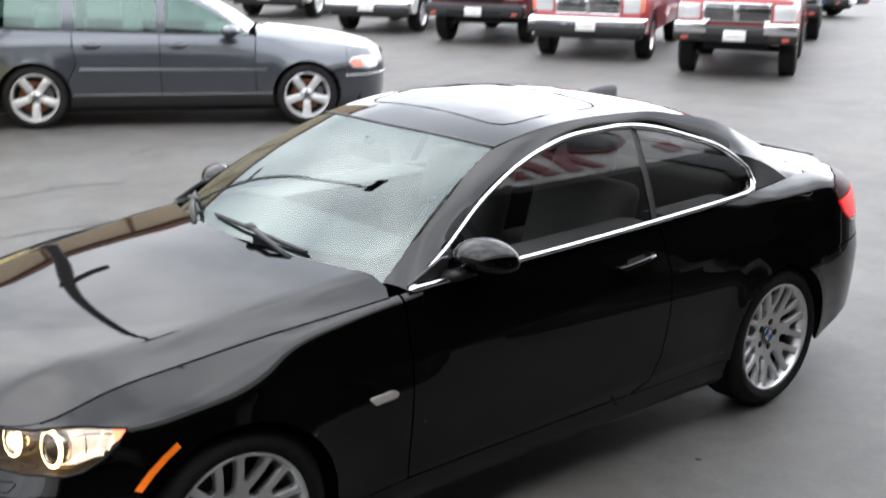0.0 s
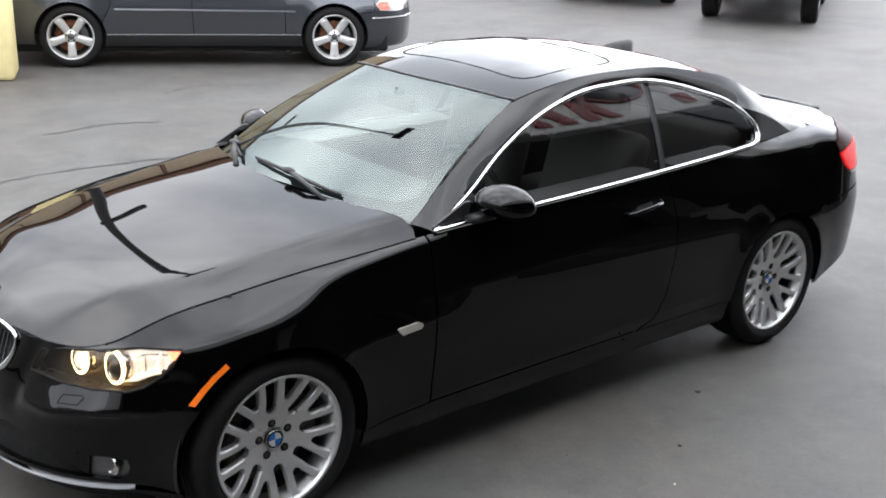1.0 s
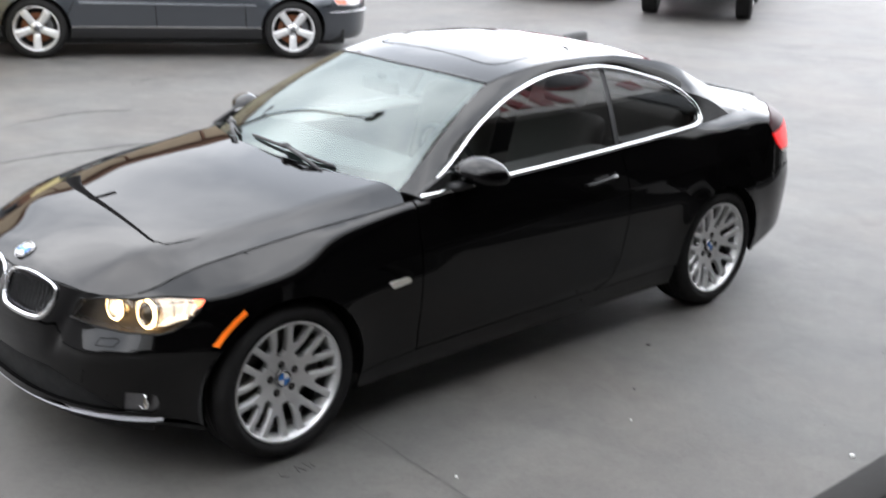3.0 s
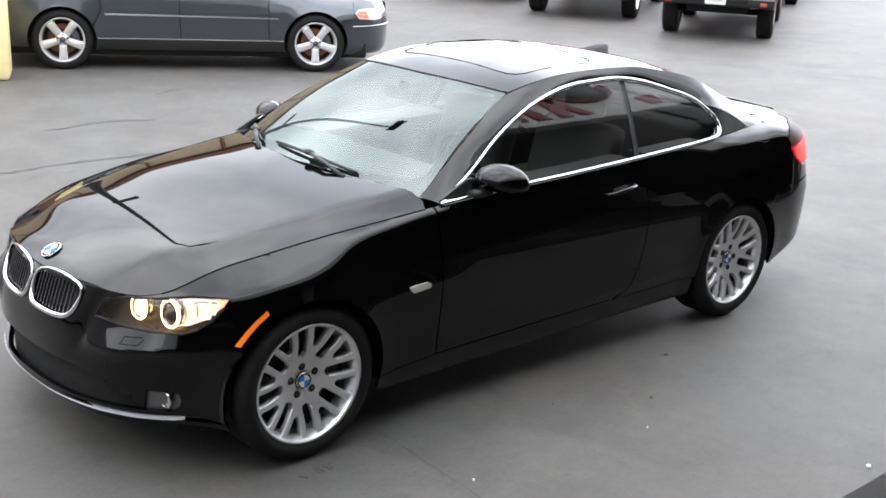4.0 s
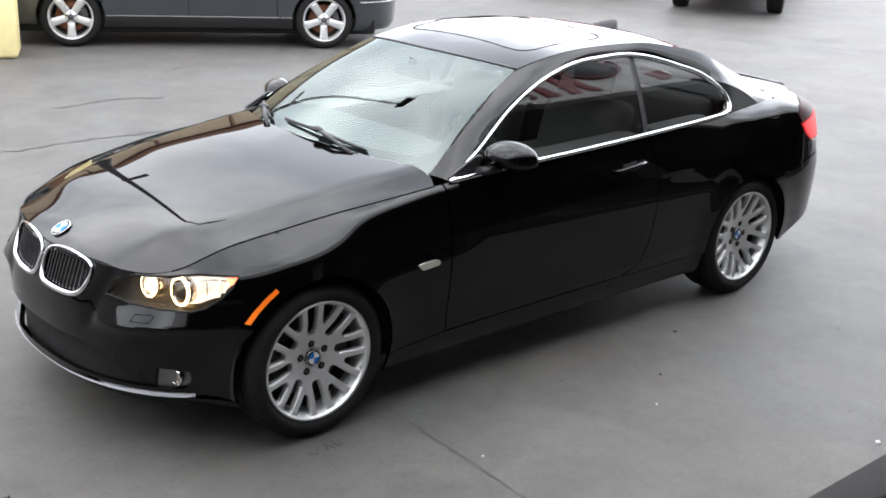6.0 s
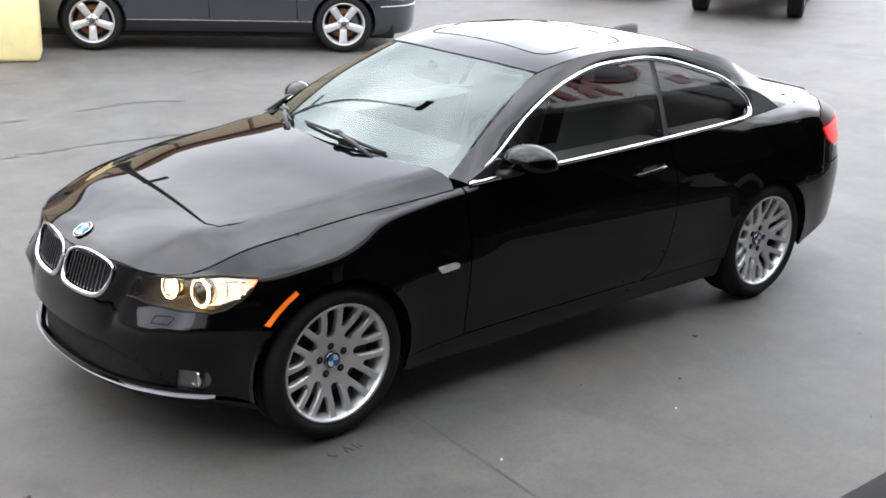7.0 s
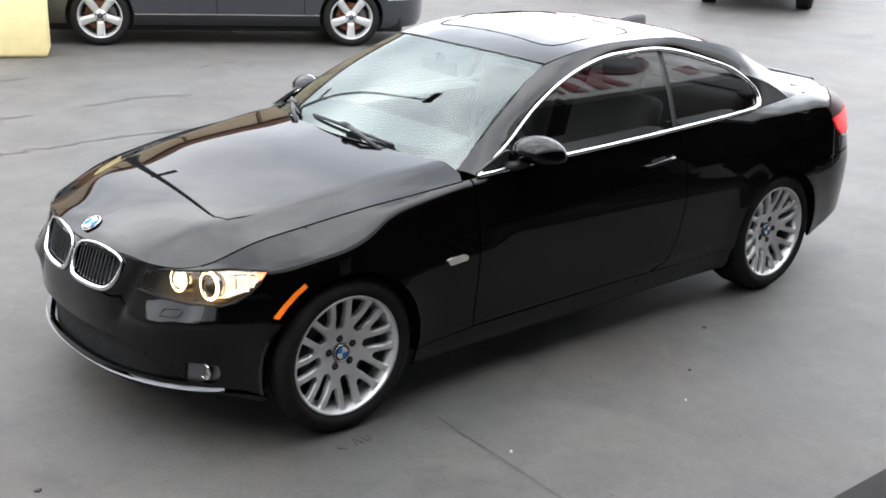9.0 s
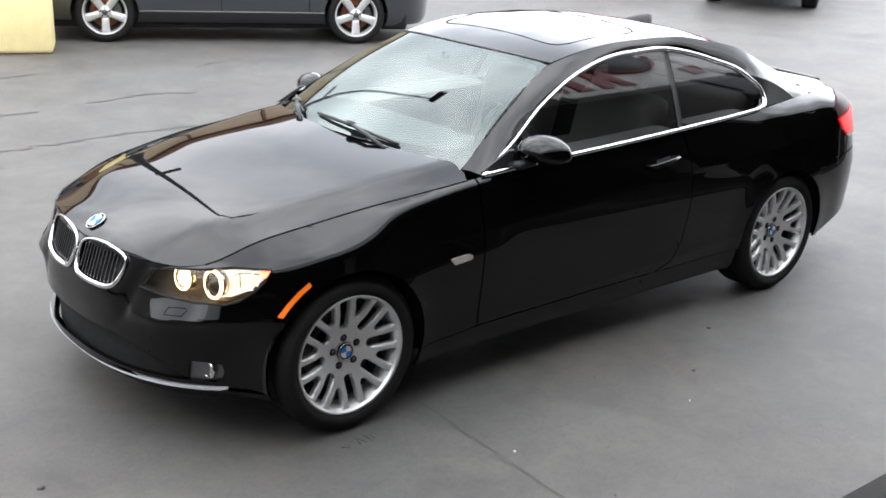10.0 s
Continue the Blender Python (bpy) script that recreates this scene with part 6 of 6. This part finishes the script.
for sg in (1, -1):
    m = lambda p: (p[0], -sg * p[1], p[2])
    bm = loft(lambda t: m(W_RAIL(t)), lambda t: m(W_DLO(t)), 40, 4, 0.010, (0, -sg * 0.7, 0.7))
    bm = join(bm, loft(lambda t: m(W_DLO(1 - 0.14 * t)), lambda t: m((3.66, 0.70, 1.02 + 0.35 * t)), 8, 2))
    part("roof_pillar", bm, GREY_PAINT, wagon)
    wring = [W_DLO(t) for t in np.linspace(0, 1, 50)]
    wbelt = spline([(x, WK.edge(wk(x))[1] - 0.004, z + 0.003) for x, z in W_TOPS if 0.5 < x < 3.7])

    def wy(x, z):
        i = min(range(50), key=lambda q: abs(wring[q][0] - x))
        yb, zb = wbelt(x)
        f = min(max((z - zb) / max(wring[i][2] - zb, 0.02), 0), 1)
        return yb + (wring[i][1] - yb) * f + 0.02 * math.sin(math.pi * f) - 0.004
    for nm, a, b in (("front_window", 0.0, 1.44), ("rear_door_window", 1.53, 2.34), ("cargo_window", 2.46, 3.6)):
        zt = lambda x: min(wring, key=lambda q: abs(q[0] - x))[2]
        up = [(p[0], p[2]) for p in wring if a < p[0] < b]
        lo = [(x, wbelt(x)[1] + 0.004) for x in np.linspace(min(b, 3.5), max(a, 0.66), 5)]
        if a > 0:
            up = [(a, zt(a))] + up
        if b < 3.5:
            up = up + [(b, zt(b))]
        part(nm, wrap(sheet(up + lo, 0.12), lambda x, z: Vector((x, -sg * wy(x, z), z)), W_HEART, 0), WAGON_GLASS, wagon, "greenish side window")
    for a, b in ((1.44, 1.53), (2.34, 2.46)):
        part("window_pillar", wrap(sheet([(a, wbelt(a)[1]), (b, wbelt(b)[1]), (b, 1.39), (a, 1.375)], 0.05), lambda x, z: Vector((x, -sg * (wy(x, z) + 0.003), z)), W_HEART, 0.004), GREY_PAINT, wagon)
    part("belt_trim", tube([(x, -sg * (wbelt(x)[0] + 0.008), wbelt(x)[1]) for x in np.linspace(0.62, 3.5, 30)], 0.010, 6), BLACK_PLASTIC, wagon)


def w_ws(a, b):
    lo = Vector((0.50 + 0.10 * a * a, 0.72 * a, 1.005 - 0.03 * a * a))
    hi = Vector((1.24 + 0.07 * a * a, 0.56 * a, wroof(1.24, 0.56 * a) + 0.004))
    return lo.lerp(hi, b) + Vector((-0.5, 0, 0.8)) * 0.03 * math.sin(math.pi * b)


part("windshield", wrap(sheet(sq(0.0), 0.12, (), 0.1), w_ws, W_HEART, 0), WINDSHIELD, wagon)
part("tailgate", wrap(sheet([(-0.58, 0.95), (0.58, 0.95), (0.54, 1.42), (-0.54, 1.42)], 0.1), lambda y, z: Vector((3.72 - (z - 0.95) * 0.68, y, z)), W_HEART, 0.02), TINT_GLASS, wagon)
part("dashboard", block(0.75, 1.05, -0.68, 0.68, 0.6, 0.97, 0.05), DASH, wagon)
for yy in (-0.36, 0.36):
    part("seat", join(block(1.30, 1.80, yy - 0.24, yy + 0.24, 0.4, 0.62, 0.06), block(1.72, 1.88, yy - 0.24, yy + 0.24, 0.55, 1.30, 0.06)), LEATHER, wagon)
part("rear_seat", block(2.55, 2.75, -0.6, 0.6, 0.45, 1.22, 0.06), LEATHER, wagon)
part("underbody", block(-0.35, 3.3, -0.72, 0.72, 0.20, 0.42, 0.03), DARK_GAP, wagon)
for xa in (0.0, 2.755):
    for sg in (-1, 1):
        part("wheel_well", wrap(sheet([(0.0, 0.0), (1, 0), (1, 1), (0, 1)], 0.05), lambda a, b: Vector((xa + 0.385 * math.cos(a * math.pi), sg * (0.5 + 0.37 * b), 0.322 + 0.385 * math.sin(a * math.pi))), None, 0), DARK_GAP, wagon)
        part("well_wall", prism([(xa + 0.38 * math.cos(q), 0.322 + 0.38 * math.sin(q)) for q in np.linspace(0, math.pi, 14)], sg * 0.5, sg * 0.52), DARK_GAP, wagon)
    five_spoke_wheel(wagon, pose(xa, -0.78, 0.322))
    five_spoke_wheel(wagon, pose(xa, 0.78, 0.322, 0, 0, 180))

# ---------------------------------------------------------------- parked pickups and other vehicles
def truck(at, paint, label, category, front="chrome", length=4.9, half=0.86, rad=0.37, clear=0.34, base=2.9, hood=1.12, bed=True, grille=CHROME):
    """A pickup or sport-utility with its own bumper, grille, lamps, cab and wheels. Nose towards -x, origin under the front axle."""
    t = thing("pickup_truck" if bed else "parked_car", label, category, "vehicles parked in a row", at)
    nose, tail = -0.80, length - 0.80
    belt = hood + 0.02
    prof = [(nose, clear + 0.22), (nose, hood - 0.16), (nose + 0.06, hood - 0.05), (0.65, hood), (tail, hood - 0.02), (tail, clear + 0.12), (nose + 0.2, clear + 0.08)]
    holes = [[(xa + (rad + 0.07) * math.cos(q), rad + (rad + 0.07) * math.sin(q)) for q in np.linspace(0, math.tau, 24, endpoint=False)] for xa in (0, base)]
    for sg in (-1, 1):
        def side(x, z):
            tum = 0.05 * max((z - hood + 0.25) / 0.25, 0) ** 2
            nosein = 0.10 * max((nose + 0.35 - x) / 0.35, 0) ** 2
            return Vector((x, sg * (half - tum - nosein), z))
        part("body_side", wrap(sheet(prof, 0.12, holes), side, (1.5, 0, 0.8), 0.03), paint, t)
    part("hood", loft(lambda u: (nose + 0.05 + u * 1.45, -half + 0.06, hood - 0.05 + 0.05 * min(u * 2, 1)), lambda u: (nose + 0.05 + u * 1.45, half - 0.06, hood - 0.05 + 0.05 * min(u * 2, 1)), 8, 8, 0.04), paint, t)
    fm = part("front_panel", block(nose - 0.01, nose + 0.05, -half + 0.09, half - 0.09, clear + 0.20, hood - 0.04, 0.02), paint, t)
    g = part("grille", block(nose - 0.045, nose, -half * 0.56, half * 0.56, clear + 0.38, hood - 0.10, 0.02), grille, t)
    zz = np.linspace(clear + 0.42, hood - 0.15, 5)
    for z in zz:
        part("grille_slot", block(nose - 0.052, nose - 0.04, -half * 0.52, half * 0.52, z, z + 0.035, 0.004), DARK_GAP, g)
    part("grille_bar", block(nose - 0.065, nose - 0.045, -0.04, 0.04, clear + 0.39, hood - 0.11, 0.006), grille, g)
    for sg in (-1, 1):
        y0, y1 = sorted((sg * half * 0.60, sg * (half - 0.10)))
        l = part("headlight", block(nose - 0.04, nose + 0.02, y0, y1, clear + 0.42, hood - 0.12, 0.02), W_CLEAR, t, "clear headlight")
        ya, yb = sorted((sg * (half - 0.12), sg * (half - 0.03)))
        part("corner_lamp", block(nose - 0.02, nose + 0.10, ya, yb, clear + 0.42, hood - 0.12, 0.02), AMBER_CORNER if front == "chrome" else W_CLEAR, l, "corner lamp")
    bz0, bz1 = clear + 0.10, clear + 0.34
    if front == "chrome":
        b = part("front_bumper", block(nose - 0.16, nose + 0.12, -half - 0.01, half + 0.01, bz0, bz1, 0.04, 3), CHROME, t, "chrome front bumper")
        part("bumper_valance", block(nose - 0.08, nose + 0.2, -half + 0.08, half - 0.08, bz0 - 0.10, bz0 + 0.02, 0.02), BLACK_PLASTIC, b)
        part("bumper_strip", block(nose - 0.167, nose - 0.15, -half + 0.0, half - 0.0, bz0 - 0.02, bz0 + 0.12, 0.006), BLACK_PLASTIC, b, "black lower half of the bumper")
    else:
        b = part("front_bumper", block(nose - 0.16, nose + 0.12, -half - 0.01, half + 0.01, bz0, bz1, 0.05, 3), BLACK_PLASTIC, t, "black front bumper")
        part("air_slot", block(nose - 0.17, nose - 0.13, -half * 0.55, half * 0.55, bz0 + 0.06, bz0 + 0.13, 0.01), DARK_GAP, b)
        for sg in (-1, 1):
            if front == "capped":
                y0, y1 = sorted((sg * half * 0.46, sg * (half - 0.0)))
                part("bumper_cap", block(nose - 0.175, nose - 0.02, y0, y1, bz1 - 0.12, bz1 + 0.05, 0.02), SATIN_CHROME, b, "chrome bumper cap")
            y0, y1 = sorted((sg * half * 0.76, sg * half * 0.88))
            part("marker_lamp", block(nose - 0.17, nose - 0.12, y0, y1, bz0 + 0.03, bz0 + 0.09, 0.01), MARKER_RED, b)
    pl = part("licence_plate", block(nose - 0.195, nose - 0.165, -0.155, 0.155, bz0 + 0.03, bz0 + 0.18, 0.004), PLATE, b, "white plate with a faint bar")
    part("plate_bar", block(nose - 0.197, nose - 0.194, -0.10, 0.12, bz0 + 0.085, bz0 + 0.125, 0.0), PLATE_INK, pl)
    part("axle", tube([(0, -half + 0.2, rad), (0, half - 0.2, rad)], 0.05, 8), DARK_GAP, t)
    part("axle", tube([(base, -half + 0.2, rad), (base, half - 0.2, rad)], 0.05, 8), DARK_GAP, t)
    part("frame", block(nose + 0.1, tail - 0.1, -0.45, 0.45, clear - 0.02, clear + 0.16, 0.03), DARK_GAP, t)
    ce = 2.35 if bed else tail - 0.15
    cab = block(0.60, ce, -half + 0.06, half - 0.06, hood - 0.03, hood + 0.60, 0.04, fn=lambda x, y, z: (x + (0.62 if x < 1 else (-0.12 if bed else -0.35)) * (z > hood + 0.3), y * (0.80 if z > hood + 0.3 else 1), z))
    c = part("cab", cab, paint, t)
    part("windshield", loft(lambda u: (0.62 + 0.08, -half * 0.84 + u * half * 1.68, hood + 0.06), lambda u: (1.20, (-half * 0.70 + u * half * 1.40), hood + 0.52), 4, 4, 0.03, (-0.7, 0, 0.7)), TINT_GLASS, c)
    for sg in (-1, 1):
        part("side_window", loft(lambda u: (0.95 + u * (ce - 1.1), sg * (half - 0.055 - 0.03), hood + 0.08), lambda u: (1.28 + u * (ce - 1.55), sg * (half * 0.80 - 0.005), hood + 0.52), 4, 3, 0.012, (0, sg, 0.2)), TINT_GLASS, c)
        part("door_mirror", ball(0.95, sg * (half + 0.10), hood + 0.12, 0.06, 0.10, 0.08, 14, 10), BLACK_PLASTIC, t)
    if bed:
        part("bed_floor", block(2.4, tail - 0.02, -half + 0.07, half - 0.07, hood - 0.35, hood - 0.30, 0.01), DARK_GAP, t)
        part("tailgate", block(tail - 0.05, tail, -half + 0.03, half - 0.03, clear + 0.2, hood - 0.02, 0.02), paint, t)
    else:
        part("tail_panel", block(tail - 0.06, tail, -half + 0.03, half - 0.03, clear + 0.12, hood, 0.03), paint, t)
    for xa in (0, base):
        for sg in (-1, 1):
            w = new("wheel")
            w.parent, w.matrix_basis = t, pose(xa, sg * (half - 0.13), rad, 0, 0, 0 if sg < 0 else 180)
            tyre(rad, rad * 0.60, 0.25, w)
            r = barrel(rad * 0.60, 0.25, w, ALLOY)
            part("hub", lathe([(0, -0.09), (0.05, -0.09), (0.06, -0.07), (rad * 0.30, -0.055), (rad * 0.58, -0.075), (rad * 0.58, -0.05), (0, -0.03)], 24), ALLOY, r)
    return t


YAW = 31
truck(pose(13.5, 9.85, 0, 0, 0, YAW), RED_PAINT, "red pickup truck with chrome bumper and grille", "pickup truck", "chrome", 5.3, 0.95, 0.38, 0.36, 3.4, 1.16)
truck(pose(13.5, 7.0, 0, 0, 0, YAW), RED_PAINT, "raised red pickup truck with black bumper and chrome corners", "pickup truck", "capped", 4.9, 0.86, 0.385, 0.42, 2.7, 1.18, grille=SATIN_CHROME)
truck(pose(13.75, 12.8, 0, 0, 0, YAW), MAROON_PAINT, "dark maroon pickup truck with a black bumper", "pickup truck", "black", 5.1, 0.92, 0.39, 0.40, 3.1, 1.15, grille=DARK_GAP)
truck(pose(13.55, 15.7, 0, 0, 0, YAW), WHITE_PAINT, "white sport utility vehicle parked in the row", "car", "chrome", 4.7, 0.88, 0.36, 0.32, 2.7, 1.08, bed=False, grille=CHROME)
truck(pose(13.9, 19.9, 0, 0, 0, YAW), BEIGE_PAINT, "beige sport utility vehicle with a chrome bumper", "car", "chrome", 4.7, 0.92, 0.36, 0.30, 2.7, 1.05, bed=False, grille=CHROME)
truck(pose(19.2, 10.2, 0, 0, 0, YAW), GREEN_PAINT, "dark green pickup truck parked behind another truck", "pickup truck", "black", 4.9, 0.88, 0.38, 0.40, 2.9, 1.15, grille=DARK_GAP)
truck(pose(25.9, 13.4, 0, 0, 0, YAW + 60), BLUE_PAINT, "bright blue car parked far across the lot", "car", "black", 4.5, 0.86, 0.33, 0.22, 2.6, 0.95, bed=False, grille=DARK_GAP)

# ---------------------------------------------------------------- cracks and marks on the paving
crack([(0.378, -0.70), (0.35, -1.1), (0.325, -1.5), (0.30, -1.9), (0.29, -2.2)], 0.007, 1, 0.003)
crack([(-0.6, 4.10), (0.43, 4.05), (0.89, 4.04), (1.11, 4.05), (1.28, 4.10), (1.66, 4.07), (1.86, 4.08), (2.3, 3.98)], 0.040, 2, 0.02)
crack([(1.60, 5.22), (1.73, 5.26), (1.90, 5.28), (2.10, 5.38), (2.34, 5.33), (2.73, 5.20)], 0.042, 3, 0.02)
crack([(-0.4, 3.66), (0.10, 3.60), (0.37, 3.575)], 0.028, 4, 0.015)
crack([(1.3, 6.7), (1.6, 6.66), (1.85, 6.72)], 0.036, 5, 0.02)
crack([(3.2, 6.30), (3.4, 6.37), (3.65, 6.45)], 0.04, 6, 0.02)
crack([(0.70, 5.16), (0.95, 5.13), (1.19, 5.12)], 0.044, 7, 0.02)
CHIP = mat("white_chip", (0.75, 0.74, 0.72), 0.7, 0, 0.1, 200)
STAIN = mat("dark_spot", (0.070, 0.067, 0.063), 0.8, 0, 0.3, 60)
rnd = random.Random(11)


def fleck(x, y, r, material, name):
    """A thin irregular chip lying on the paving."""
    bm = bmesh.new()
    ring = [(x + r * rnd.uniform(0.6, 1.2) * math.cos(a), y + r * rnd.uniform(0.6, 1.2) * math.sin(a)) for a in np.linspace(0, math.tau, 7, endpoint=False)]
    top = [bm.verts.new((px, py, 0.006)) for px, py in ring]
    bot = [bm.verts.new((px, py, 0.0)) for px, py in ring]
    bm.faces.new(top)
    for i in range(7):
        bm.faces.new((bot[i], bot[(i + 1) % 7], top[(i + 1) % 7], top[i]))
    bmesh.ops.recalc_face_normals(bm, faces=bm.faces[:])
    return part(name, bm, material, ground)


for x, y, r in ((0.40, -1.38, 0.006), (1.31, -1.49, 0.004), (1.77, -2.26, 0.012)):
    fleck(x, y, r, CHIP, "white_chip")
for i in range(14):
    fleck(rnd.uniform(-1.5, 4.5), rnd.uniform(-2.2, -0.95), rnd.uniform(0.002, 0.005), STAIN, "dark_spot")
for x, y, r in ((2.03, -1.02, 0.012), (1.57, -1.30, 0.007), (-1.14, -0.59, 0.014), (-1.3, -0.3, 0.016), (-0.9, -1.1, 0.012)):
    fleck(x, y, r, STAIN, "dark_spot")
# faint chalked strokes, not legible
for pts in (((-0.10, -0.93), (-0.115, -0.965), (-0.09, -0.985), (-0.075, -0.955)), ((-0.04, -0.985), (-0.03, -0.93), (-0.012, -0.985)), ((0.01, -0.93), (0.014, -0.985)), ((0.035, -0.94), (0.03, -0.98))):
    part("scrawl", tube([(x, y, 0.0008) for x, y in pts], 0.0017, 5), STAIN, ground)
